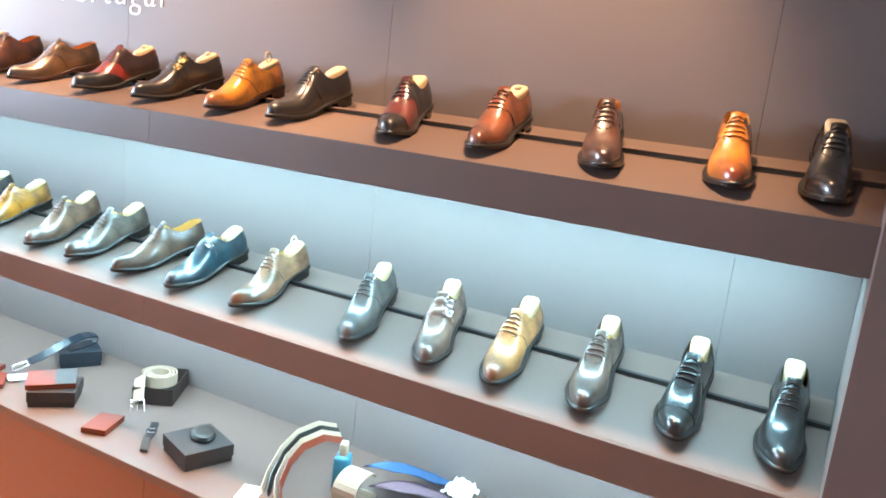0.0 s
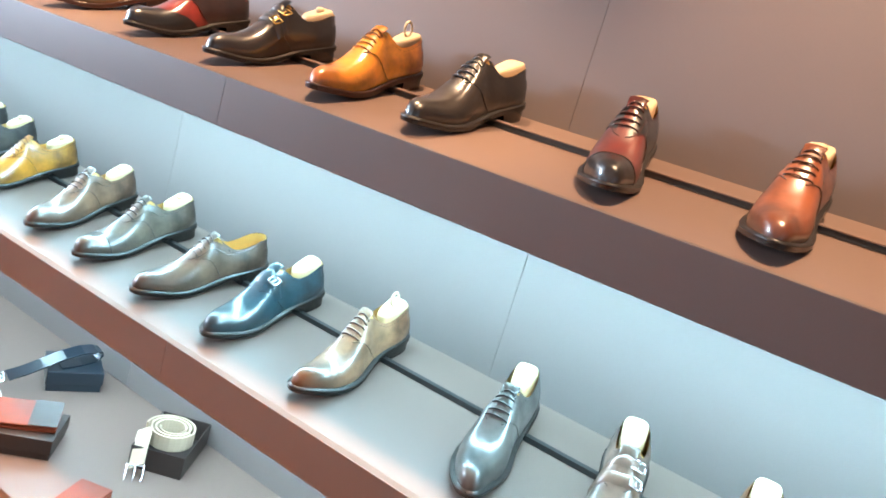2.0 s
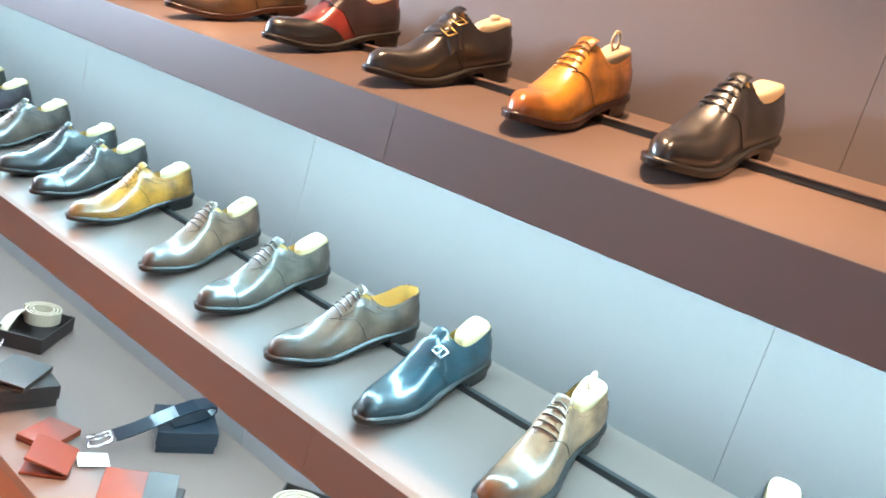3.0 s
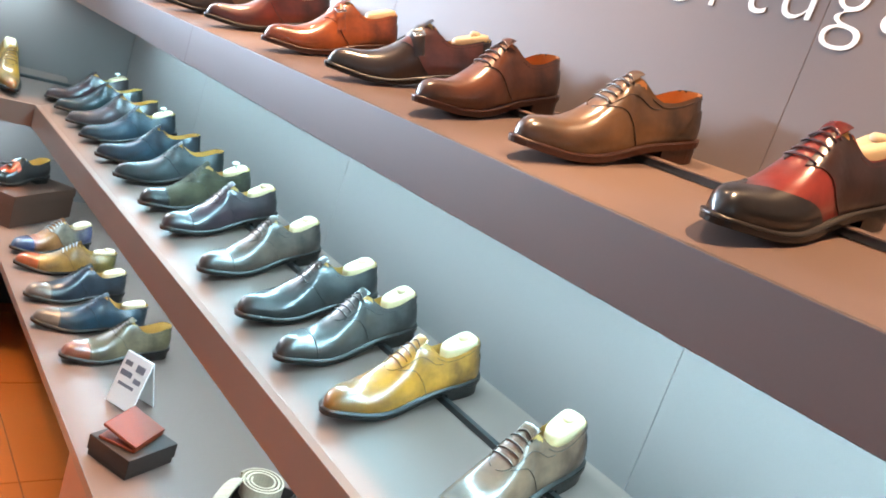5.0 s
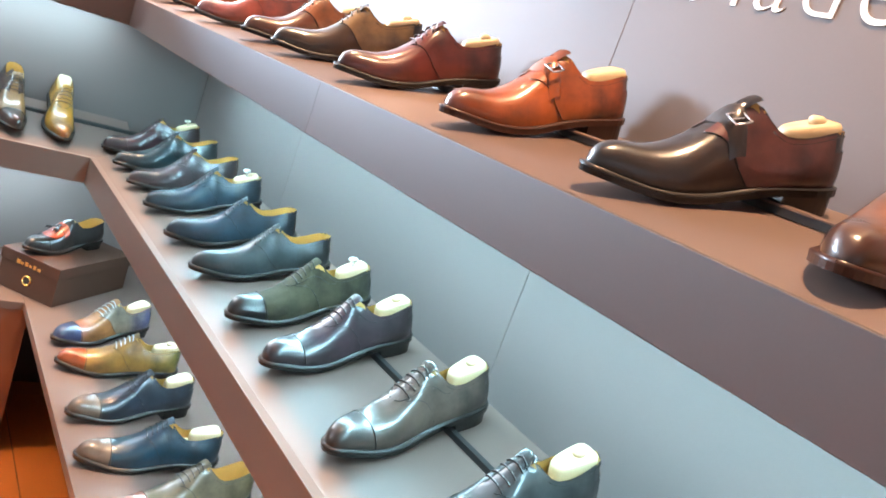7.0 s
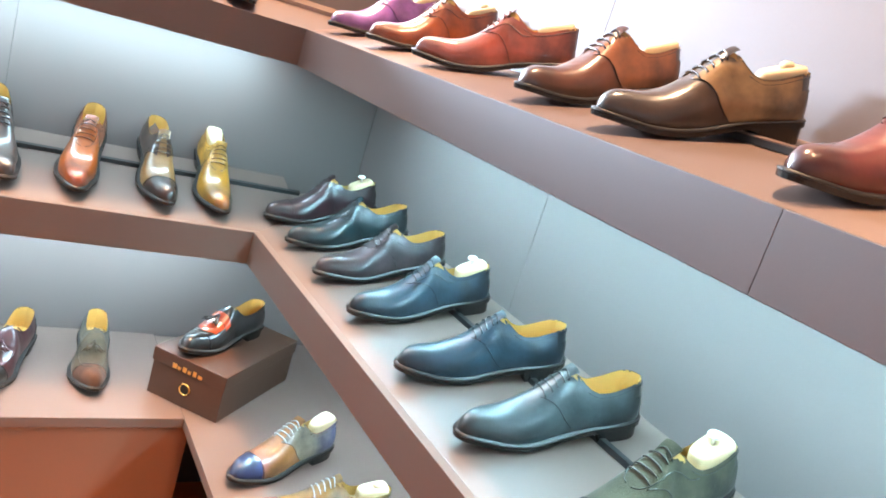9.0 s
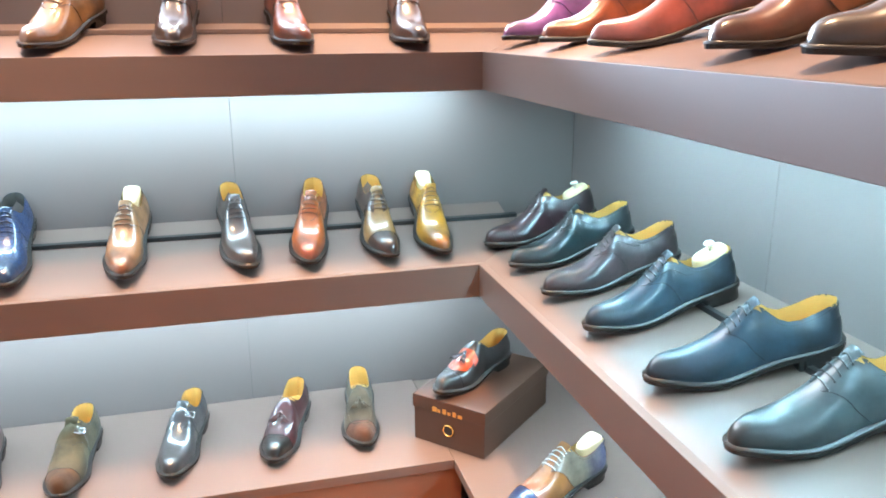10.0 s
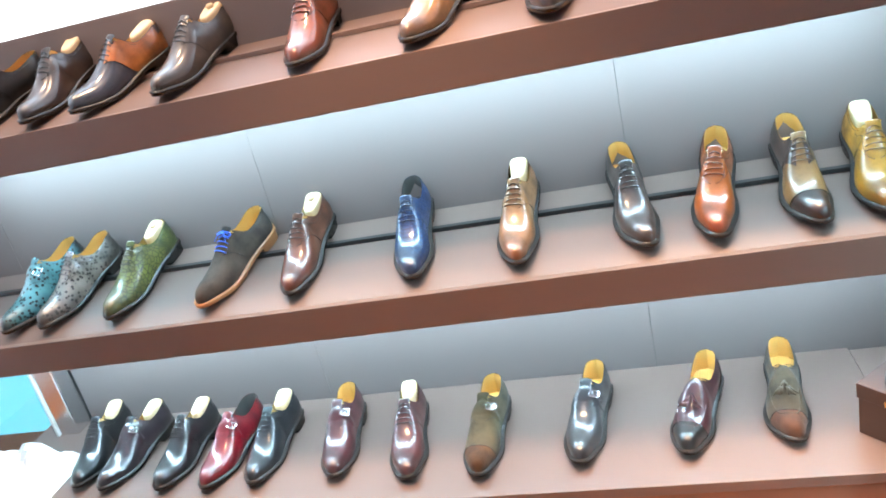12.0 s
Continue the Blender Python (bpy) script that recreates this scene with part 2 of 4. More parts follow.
def lathe_bm(profile, sides=14, bm=None, m=None):
    bm = bm or bmesh.new()
    m = m or Matrix()
    rings = [[bm.verts.new(m @ Vector((r * math.cos(2 * math.pi * k / sides), r * math.sin(2 * math.pi * k / sides), z))) for k in range(sides)] for r, z in profile]
    for r, q in zip(rings, rings[1:]):
        for k in range(sides):
            bm.faces.new((r[k], r[(k + 1) % sides], q[(k + 1) % sides], q[k]))
    bm.faces.new(rings[0])
    bm.faces.new(rings[-1])
    return bm


def grid_bm(fn, nu, nv, bm=None):
    bm = bm or bmesh.new()
    vs = [[bm.verts.new(fn(i / nu, j / nv)) for j in range(nv + 1)] for i in range(nu + 1)]
    for i in range(nu):
        for j in range(nv):
            bm.faces.new((vs[i][j], vs[i + 1][j], vs[i + 1][j + 1], vs[i][j + 1]))
    return bm


def struct(name, bm, mat, label, category, parent=None, smooth=False):
    o = part(name, bm, mat, parent, label, smooth)
    if not parent:
        tagged(o, label, category, "", "structure")
    return o


# ---------- the setting ----------
# Wall A runs along y at x = WA and faces -x; wall B runs along x at y = WB and faces -y.
WA, WB, Y0, XB = -0.25, 4.800, -0.310, -3.25
SLA, SLB = 0.22, 0.28
Z1, Z2, Z2B, Z3, Z3B = 0.50, 0.931, 0.849, 1.433, 1.345
A1, A2, A3 = -0.730, -0.624, -0.600
B1, B2, B3 = 4.346, 4.497, 4.559
JOINTS_A = (-0.056, 0.907, 1.925, 2.930, 3.93)
JOINTS_B = (-1.184, -2.090)

wall_a = struct("wall_east", box_bm((WA + 0.002, Y0 - 0.2, 0), (0.0, WB + 0.1, 2.9)), SEAM, "taupe panelled display wall behind the shoe shelves", "wall")
edges = (Y0, *JOINTS_A, WB)
for lo, hi in zip(edges, edges[1:]):
    part("wall_panel", box_bm((WA, lo + 0.0004, 0.45), (WA + 0.010, hi - 0.0004, 2.9), 0.0008), TAUPE_WALL, wall_a)
wall_b = struct("wall_north", add_box(box_bm((-2.90, WB + 0.002, 0), (WA, WB + 0.1, Z2B + 0.01)), (XB, WB + 0.002, Z2B + 0.01), (WA, WB + 0.1, 1.63)), SEAM, "low taupe panelled partition behind the shoe shelves", "wall")
edges = (-2.90, *reversed(JOINTS_B), WA)
for lo, hi in zip(edges, edges[1:]):
    part("wall_panel", box_bm((lo + 0.0004, WB, 0.45), (hi - 0.0004, WB + 0.010, 1.634), 0.0008), TAUPE_WALL, wall_b)
part("wall_panel", box_bm((XB, WB, Z2B + 0.02), (-2.9007, WB + 0.010, 1.634), 0.0008), TAUPE_WALL, wall_b)
struct("wall_south", box_bm((-0.70, Y0 - 0.2, 0), (WA, Y0, 2.9)), TAUPE_WALL, "taupe end panel closing the shelf run", "wall")
struct("wall_back", box_bm((-4.3, -2.6, 0), (0, -2.5, 2.9)), WHITE, "plain white shop wall", "wall")
struct("wall_back_side", box_bm((-0.70, -2.5, 0), (-0.6, Y0 - 0.2, 2.9)), WHITE, "plain white return wall", "wall")
struct("wall_far", box_bm((-6.3, 8.6, 0), (0.2, 8.7, 2.9)), WHITE, "bright white hall wall", "wall")
struct("wall_hall_side", box_bm((0.0, WB + 0.1, 0), (0.2, 8.6, 2.9)), WHITE, "white hall side wall", "wall")
struct("wall_west", box_bm((-4.3, -2.5, 0), (-4.2, 8.6, 2.9)), WHITE, "plain white shop wall opposite the shelves", "wall")
# low shop window at the end of the partition
window = tagged(new("window_1"), "low clear shop window at the end of the bench", "window", "", "structure")
pane = part("pane", box_bm((-4.16, 4.845, 0.06), (-2.99, 4.853, 1.57)), GLASS, window)
pane.visible_shadow = False
for lo, hi in (((-4.2, 4.83, 0.0), (-2.99, 4.87, 0.06)), ((-4.2, 4.83, 1.57), (-2.99, 4.87, 1.63)), ((-4.2, 4.83, 0.06), (-4.16, 4.87, 1.57))):
    part("window_frame", box_bm(lo, hi, 0.002), STEEL, window)
struct("backdrop", box_bm((-4.19, 5.55, -0.1), (-2.6, 5.58, 1.60)), BACK_GLOW, "bright pale cyan daylight outside", "backdrop")

ceiling_bm = box_bm((-6.3, -2.6, 2.9), (0.2, 8.7, 3.0))
for i in range(9):
    add_box(ceiling_bm, (-6.3, -2.5 + 1.2 * i, 2.888), (0.2, -2.46 + 1.2 * i, 2.9))
for i in range(6):
    add_box(ceiling_bm, (-6.0 + 1.2 * i, -2.6, 2.890), (-5.96 + 1.2 * i, 8.7, 2.9))
struct("ceiling", ceiling_bm, WHITE, "white suspended ceiling with narrow grid", "ceiling")

floor = struct("floor", box_bm((-7.0, -2.6, -0.1), (0.2, 8.7, -0.004)), GROUT, "orange terracotta tiled floor", "floor")

# shelves of wall A and wall B; each board slopes to the front and has a fascia
WALLEND = WB + 0.02


def shelf_a(level, x, z, zb, slope):
    top_back = z + slope * (WA - x)
    o = tagged(new("display_shelf"), "taupe laminate shelf with a deep front edge, along the long wall", "shelf", "long wall shelves")
    part("board", prism_bm([(x + 0.018, z), (WA, top_back), (WA, top_back - 0.03), (x + 0.018, z - 0.03)], "y", Y0, WALLEND), TAUPE, o)
    part("underside", box_bm((x + 0.018, Y0, zb + 0.002), (WA, WALLEND, zb + 0.012)), TAUPE, o)
    return o


def shelf_b(level, y, z, zb, slope, x_in):
    top_back = z + slope * (WB - y)
    o = tagged(new("display_shelf"), "taupe laminate shelf with a deep front edge, along the low partition", "shelf", "partition shelves")
    part("board", prism_bm([(y + 0.018, z), (WB, top_back), (WB, top_back - 0.03), (y + 0.018, z - 0.03)], "x", XB, x_in + 0.15), TAUPE, o)
    part("underside", box_bm((XB, y + 0.018, zb + 0.002), (x_in + 0.01, WB, zb + 0.012)), TAUPE, o)
    return o


for lv, xa, yb, z, zb, joints in ((2, A2, B2, Z2, Z2B, (1.389,)), (3, A3, B3, Z3, Z3B, (1.413, 3.178))):
    sa = shelf_a(lv, xa, z, zb, SLA)
    cuts = (Y0, *joints, yb)
    for lo, hi in zip(cuts, cuts[1:]):
        # the long wall's top fascia takes the laminate copy with shade painted in
        part("fascia", box_bm((xa, lo + 0.0001, zb), (xa + 0.018, hi - 0.0001, z + 0.001), 0.0010), TAUPE if lv == 2 else TAUPE_SHADED, sa)
    strip = prism_bm([(-0.371, z + SLA * (-0.371 - xa)), (-0.360, z + SLA * (-0.360 - xa)), (-0.361, z + SLA * (-0.361 - xa) + 0.009), (-0.370, z + SLA * (-0.370 - xa) + 0.009)], "y", Y0, yb + 0.13)
    part("heel_strip", strip, STRIP, sa, "narrow black strip that holds the heels")
    if lv == 3:
        zs = z + SLA * (-0.366 - xa) + 0.009
        part("strip_cap", prism_bm([(-0.3715, zs - 0.001), (-0.3595, zs + 0.0016), (-0.3595, zs + 0.0036), (-0.3715, zs + 0.001)], "y", Y0, yb + 0.13), TAUPE, sa)
    sb = shelf_b(lv, yb, z, zb, SLB, xa)
    part("fascia", box_bm((XB, yb, zb), (xa + 0.018, yb + 0.018, z + 0.001), 0.0012), TAUPE, sb)
    ys = 4.715 if lv == 2 else 4.725
    strip = prism_bm([(ys - 0.006, z + SLB * (ys - 0.006 - yb)), (ys + 0.006, z + SLB * (ys + 0.006 - yb)), (ys + 0.005, z + SLB * (ys + 0.005 - yb) + 0.009), (ys - 0.005, z + SLB * (ys - 0.005 - yb) + 0.009)], "x", XB, -0.45)
    part("heel_strip", strip, STRIP if lv == 2 else TAUPE, sb, "black strip that holds the heels")

bench_a = tagged(new("display_bench"), "brown laminate low display bench along the long wall", "bench")
part("top", box_bm((A1, Y0, Z1 - 0.025), (WA + 0.06, WALLEND - 0.03, Z1), 0.0015), TAUPE, bench_a)
cuts = (Y0, 1.249, 2.94)
part("front_panel", box_bm((-0.36, 2.94, 0.0), (-0.34, B1 + 0.2, Z1 - 0.027), 0.001), BENCH_FRONT, bench_a)
for lo, hi in zip(cuts, cuts[1:]):
    part("front_panel", box_bm((A1 + 0.006, lo + 0.001, 0.0), (A1 + 0.024, hi - 0.001, Z1 - 0.027), 0.001), BENCH_FRONT, bench_a)
bench_b = tagged(new("display_bench"), "brown laminate low display bench along the partition", "bench")
part("top", box_bm((-3.06, B1, Z1 - 0.025), (A1 - 0.001, WB, Z1), 0.0015), TAUPE, bench_b)
cuts = (-3.06, -2.4, -1.6, A1 + 0.02)
for lo, hi in zip(cuts, cuts[1:]):
    part("front_panel", box_bm((lo + 0.001, B1 + 0.006, 0.0), (hi - 0.001, B1 + 0.024, Z1 - 0.027), 0.001), BENCH_FRONT, bench_b)
post = tagged(new("end_post"), "pale steel-grey end post beside the window light", "post")
part("upright", box_bm((-2.972, 4.735, Z1), (-2.905, WB + 0.02, Z2B), 0.004), STEEL, post)
part("edge_cap", box_bm((-2.982, 4.728, Z1), (-2.974, WB + 0.01, Z2B), 0.002), LACE_WHITE, post)

# writing on the wall
font = bpy.data.curves.new("lettering", "FONT")
font.body, font.size, font.extrude, font.align_x, font.shear = "Made in Portugal", 0.136, 0.001, "LEFT", 0.0
font.offset = -0.0022
font.space_character, font.space_word = 1.13, 1.2
lettering = new("wall_lettering", font)
lettering.data.materials.append(LETTER)
lettering.matrix_world = Matrix(((0, 0, -1, WA - 0.0012), (-1, 0, 0, 2.836), (0, 1, 0, 1.726), (0, 0, 0, 1)))
tagged(lettering, "white raised letters reading Made in Portugal on the wall", "sign")

# ceiling spot fixtures
def ceiling_spot(x, y):
    o = tagged(new("ceiling_spot"), "small white ceiling spotlight", "lamp", "ceiling spotlights")
    o.matrix_basis = pose(x, y, 2.9)
    part("rim", lathe_bm([(0.05, -0.012), (0.055, -0.006), (0.055, 0.0)]), WHITE, o)
    return o


for i in range(5):
    ceiling_spot(-0.70, 0.40 + 1.05 * i)
for i in range(3):
    ceiling_spot(-0.95 - 0.9 * i, 4.52)
for i in range(4):
    ceiling_spot(-1.75, 0.6 + 1.2 * i)

# ---------- shoes ----------
LEN, SIZE = 0.298, 1.0


def curve(knots):
    """A smooth curve through knots that never overshoots between them."""
    xs, ys = [np.array(c, float) for c in zip(*knots)]
    h, d = np.diff(xs), np.diff(ys) / np.diff(xs)
    m = np.r_[d[0], np.where(d[:-1] * d[1:] > 0, 2 * d[:-1] * d[1:] / np.where(d[:-1] + d[1:] == 0, 1, d[:-1] + d[1:]), 0.0), d[-1]]

    def at(s):
        i = min(max(int(np.searchsorted(xs, s)) - 1, 0), len(h) - 1)
        t = min(max((s - xs[i]) / h[i], 0.0), 1.0)
        return float((1 + 2 * t) * (1 - t) ** 2 * ys[i] + t * (1 - t) ** 2 * h[i] * m[i] + t * t * (3 - 2 * t) * ys[i + 1] + t * t * (t - 1) * h[i] * m[i + 1])
    return at


WIDTHS = {
    "round": curve(((0, 0), (.006, .012), (.02, .021), (.05, .0285), (.10, .0325), (.17, .0335), (.25, .032), (.33, .0305), (.42, .0315), (.5, .035), (.58, .0400), (.65, .0424), (.71, .0413), (.77, .0378), (.83, .0326), (.88, .0275), (.92, .0228), (.955, .0178), (.980, .0126), (.992, .0080), (.998, .0040), (1, 0))),
    "pointed": curve(((0, 0), (.006, .012), (.02, .021), (.05, .0285), (.10, .0320), (.17, .0325), (.25, .0305), (.33, .029), (.42, .031), (.5, .0355), (.58, .0405), (.65, .0425), (.71, .0412), (.77, .0375), (.83, .0325), (.89, .0265), (.935, .0212), (.968, .0160), (.986, .0108), (.994, .0070), (.998, .0038), (1, 0))),
}
BASE = curve(((0, .031), (.08, .030), (.2, .0275), (.27, .0255), (.36, .0215), (.46, .0145), (.56, .0095), (.66, .0080), (.76, .0095), (.86, .0150), (.94, .0205), (1, .0245)))
HIGH = curve(((.30, .099), (.39, .0995), (.43, .0965), (.48, .0868), (.53, .0755), (.58, .0650), (.63, .0560), (.68, .0490), (.74, .0432), (.8, .0396), (.86, .0366), (.91, .0328), (.95, .0268), (.975, .0198), (.992, .0110), (1, .004)))
TOPL = {"laced": curve(((0, .064), (.05, .064), (.12, .0605), (.2, .0560), (.26, .0555), (.31, .0620), (.36, .0760), (.40, .0880), (.44, .0925), (1, .09))),
        "loafer": curve(((0, .062), (.06, .061), (.14, .0560), (.25, .0510), (.33, .0530), (.40, .0640), (.46, .0740), (1, .074)))}
GAP = {"laced": curve(((0, 0), (.008, .008), (.03, .0165), (.07, .0215), (.13, .0240), (.2, .0245), (.28, .0225), (.35, .0185), (.40, .0125), (.44, 0), (1, 0))),
       "loafer": curve(((0, 0), (.008, .008), (.03, .0165), (.07, .0215), (.13, .0240), (.2, .0250), (.28, .0245), (.36, .0210), (.42, .0145), (.46, 0), (1, 0)))}
SHIFT = curve(((0, 0), (.3, .002), (.6, -.004), (.8, -.003), (1, .006)))
THROAT = {"laced": 0.44, "loafer": 0.46}


def skin(s, a, side, last, kind, off=0.0):
    """A place on the upper: s from heel to toe, a from the welt (0) to the top (1)."""
    w, b = WIDTHS[last](s) * (0.925 + 0.075 * math.sin(math.pi / 2 * min(1, a / 0.22))), BASE(s)
    thr = THROAT[kind]
    k = min(1, max(0, (s - (thr - 0.10)) / 0.16))
    k = k * k * (3 - 2 * k)
    phi = a * math.pi / 2
    cy, cz = w * math.cos(phi) ** 0.72, HIGH(max(s, 0.30)) * math.sin(phi) ** 0.92
    g = GAP[kind](s) if s < thr else 0.0
    oy = (w * (1 - a) + g * a) + w * 0.16 * math.sin(math.pi * a) * (1 - 0.5 * a)
    oz = TOPL[kind](s) * a
    y, z = oy * (1 - k) + cy * k, oz * (1 - k) + cz * k
    if s < thr:
        y = max(y, g)
    elif a > 0.999:
        y = 0.0
    x = s * LEN
    if off:
        q = max(0.006, math.hypot(y, z - 0.02))
        y += off * y / q
        z += off * max(0.15, (z - 0.012) / q)
        x += off * (1 if s > 0.9 else -1 if s < 0.06 else 0)
    return Vector((x, side * y + SHIFT(s), b + z))


SHARED = {}


def shared(key, build):
    if key not in SHARED:
        SHARED[key] = build()
    return SHARED[key]


STATIONS = (0, .006, .02, .045, .08, .12, .16, .2, .24, .28, .32, .355, .385, .41, .425, .44, .46, .48, .5, .52, .545, .57, .6, .63, .66, .69, .72, .75, .78, .81, .84, .87, .895, .92, .94, .957, .97, .981, .99, .996, 1)
AN = 10


def upper_mesh(last, kind):
    bm = bmesh.new()
    rows = []
    for s in STATIONS:
        rows.append([bm.verts.new(skin(s, j / AN, 1, last, kind)) for j in range(AN + 1)] + [bm.verts.new(skin(s, j / AN, -1, last, kind)) for j in range(AN, -1, -1)])
    for r, q in zip(rows, rows[1:]):
        for j in range(2 * AN + 1):
            if j == AN:
                continue
            bm.faces.new((r[j], q[j], q[j + 1], r[j + 1]))
    bmesh.ops.remove_doubles(bm, verts=bm.verts[:], dist=2e-5)
    bmesh.ops.dissolve_degenerate(bm, edges=bm.edges[:], dist=1e-6)
    return finish(bm, "upper")


def lining_mesh(last, kind):
    thr = THROAT[kind]
    bm = bmesh.new()
    for side in (1, -1):
        def fn(u, v, side=side):
            s = (thr - 0.004) * u
            p = skin(s, 1 - 0.85 * v, side, last, kind)
            c = SHIFT(s)
            return Vector((p.x + 0.003 * min(1, 3 * v) * max(0, 1 - 6 * u), c + (p.y - c) * (1 - 0.10 * min(1, 3 * v)), p.z - 0.0003))
        grid_bm(fn, 16, 5, bm)
    def sole(u, v):
        s = 0.01 + 0.6 * u
        return Vector((s * LEN, SHIFT(s) + (2 * v - 1) * WIDTHS[last](s) * 0.92, BASE(s) + 0.009))
    grid_bm(sole, 10, 4, bm)
    return finish(bm, "lining")


def cap_mesh(last, kind, wing):
    bm = bmesh.new()
    def fn(u, v):
        side = 1 if v < 0.5 else -1
        a = 2 * v if v < 0.5 else 2 - 2 * v
        s0 = 0.785 - (0.30 * (1 - a) ** 1.3 - (0.07 if a > 0.93 else 0.0) if wing else 0.0)
        s = s0 + (0.9985 - s0) * u ** 0.8
        return skin(s, a, side, last, kind, 0.0011)
    grid_bm(fn, 16, 20, bm)
    return finish(bm, "toe_cap")


def quarter_mesh(last, kind, side):
    def fn(u, v):
        a = 0.04 + 0.91 * v
        front = 0.40 + 0.185 * v ** 0.7
        s = 0.08 + (front - 0.08) * u
        top = 1.0 if s < 0.42 else 1.0 - 0.4 * (s - 0.42)
        return skin(s, a * top, side, last, kind, 0.0014)
    return finish(grid_bm(fn, 16, 9), "quarter")


def counter_mesh(last, kind):
    def fn(u, v):
        side, q = (1, 1 - 2 * v) if v < 0.5 else (-1, 2 * v - 1)
        a = 0.03 + 0.62 * u
        s = 0.002 + (0.21 - 0.13 * u) * q
        return skin(s, a, side, last, kind, 0.0012)
    return finish(grid_bm(fn, 6, 16), "heel_counter")


def along(path, last, kind, radius, name, side):
    """A thin raised seam on one side of the upper, along (s, a) places."""
    bm = bmesh.new()
    ss, aa = zip(*path)
    pts = []
    for k in range(17):
        q = k / 16 * (len(path) - 1)
        pts.append(skin(float(np.interp(q, range(len(ss)), ss)), float(np.interp(q, range(len(aa)), aa)), side, last, kind, 0.0008))
    tube_bm(pts, radius, 5, False, bm)
    return finish(bm, name)


SEAMS = (("collar_seam", ((0.004, .90), (.05, .90), (.12, .89), (.20, .88), (.28, .88), (.34, .89))),
         ("facing_seam", ((.30, .80), (.37, .66), (.44, .62), (.50, .66), (.555, .74), (.60, .86), (.615, .97))),
         ("vamp_seam", ((.40, .03), (.43, .22), (.47, .38), (.51, .52), (.55, .66), (.575, .75))),
         ("quarter_seam", ((.402, .04), (.466, .22), (.500, .40), (.533, .59), (.560, .75), (.583, .88))))


def outline(last, s0, s1, extra, n=26):
    """The edge of the last in plan, pushed outwards by extra, as (s, x, half width)."""
    left = []
    for i in range(n + 1):
        s = s0 + (s1 - s0) * (0.5 - 0.5 * math.cos(math.pi * i / n))
        if s <= 0 or s >= 1:
            left.append((s, s * LEN + (extra if s >= 1 else -extra), 0.0004))
            continue
        e = min(0.004, s, 1 - s)
        dw = (WIDTHS[last](s + e) - WIDTHS[last](s - e)) / (2 * e)
        q = math.hypot(dw, LEN)
        left.append((s, s * LEN - extra * dw / q, WIDTHS[last](s) + extra * LEN / q))
    return left


def sole_mesh(last, thick, extra):
    bm = bmesh.new()
    rows = []
    for s, x, w in outline(last, 0, 1, extra):
        z, c = BASE(s), SHIFT(s)
        rows.append([bm.verts.new((x, c + w, z + 0.0015)), bm.verts.new((x, c + w, z - thick)), bm.verts.new((x, c - w, z - thick)), bm.verts.new((x, c - w, z + 0.0015))])
    for r, q in zip(rows, rows[1:]):
        for k in range(4):
            bm.faces.new((r[k], r[(k + 1) % 4], q[(k + 1) % 4], q[k]))
    bm.faces.new(rows[0])
    bm.faces.new(rows[-1])
    return finish(bm, "sole", False)


def welt_mesh(last):
    """The stitched rim that stands out round the forepart, on top of the sole."""
    bm = bmesh.new()
    inner, outer = outline(last, 0, 1, -0.006, 44), outline(last, 0, 1, 0.0060, 44)
    for side in (1, -1):
        rows = []
        for (s, xi, wi), (s, xo, wo) in zip(inner, outer):
            z, c, k = BASE(s), SHIFT(s), min(1.0, max(0.0, (s - 0.26) / 0.16))
            wo = wi + (wo - wi) * (0.86 + 0.14 * k)
            rows.append([bm.verts.new(p) for p in ((xi, c + side * max(0.0, wi if 0 < s < 1 else 0.0), z + 0.0036), (xo, c + side * wo, z + 0.0022 + 0.0010 * k), (xo, c + side * wo, z + 0.0004))])
        for r, q in zip(rows, rows[1:]):
            for k in range(2):
                bm.faces.new((r[k], r[k + 1], q[k + 1], q[k]))
    bmesh.ops.remove_doubles(bm, verts=bm.verts[:], dist=2e-5)
    return finish(bm, "welt")


def cap_seam_mesh(last, kind, at):
    """The raised stitched edge of a straight toe cap."""
    pts = []
    for k in range(25):
        v = k / 24
        side, q = (1, 1 - 2 * v) if v < 0.5 else (-1, 2 * v - 1)
        pts.append(skin(at - 0.012 * q, 1 - 0.97 * q, side, last, kind, 0.0012))
    return finish(tube_bm(pts, 0.0010, 5), "cap_seam")


def heel_mesh(last, thick):
    bm = bmesh.new()
    rows = []
    for s, x, w in outline(last, 0, 0.255, 0.0022, 14):
        c = SHIFT(s)
        rows.append([bm.verts.new((x, c + w, BASE(s) - thick - 0.0003)), bm.verts.new((x, c + w * 0.95, 0)), bm.verts.new((x, c - w * 0.95, 0)), bm.verts.new((x, c - w, BASE(s) - thick - 0.0003))])
    for r, q in zip(rows, rows[1:]):
        for k in range(4):
            bm.faces.new((r[k], r[(k + 1) % 4], q[(k + 1) % 4], q[k]))
    bm.faces.new(rows[0])
    bm.faces.new(rows[-1])
    return finish(bm, "heel", False)


def tongue_mesh(last):
    def fn(u, v):
        s = 0.395 + 0.09 * u
        y = (v - 0.5) * (0.030 - 0.006 * u)
        z = BASE(s) + HIGH(s) + 0.003 * (1 - u) - 0.003 - 14 * y * y
        return Vector((s * LEN, y + SHIFT(s), z))
    bm = grid_bm(fn, 5, 6)
    bmesh.ops.solidify(bm, geom=bm.faces[:], thickness=0.0025)
    return finish(bm, "tongue")


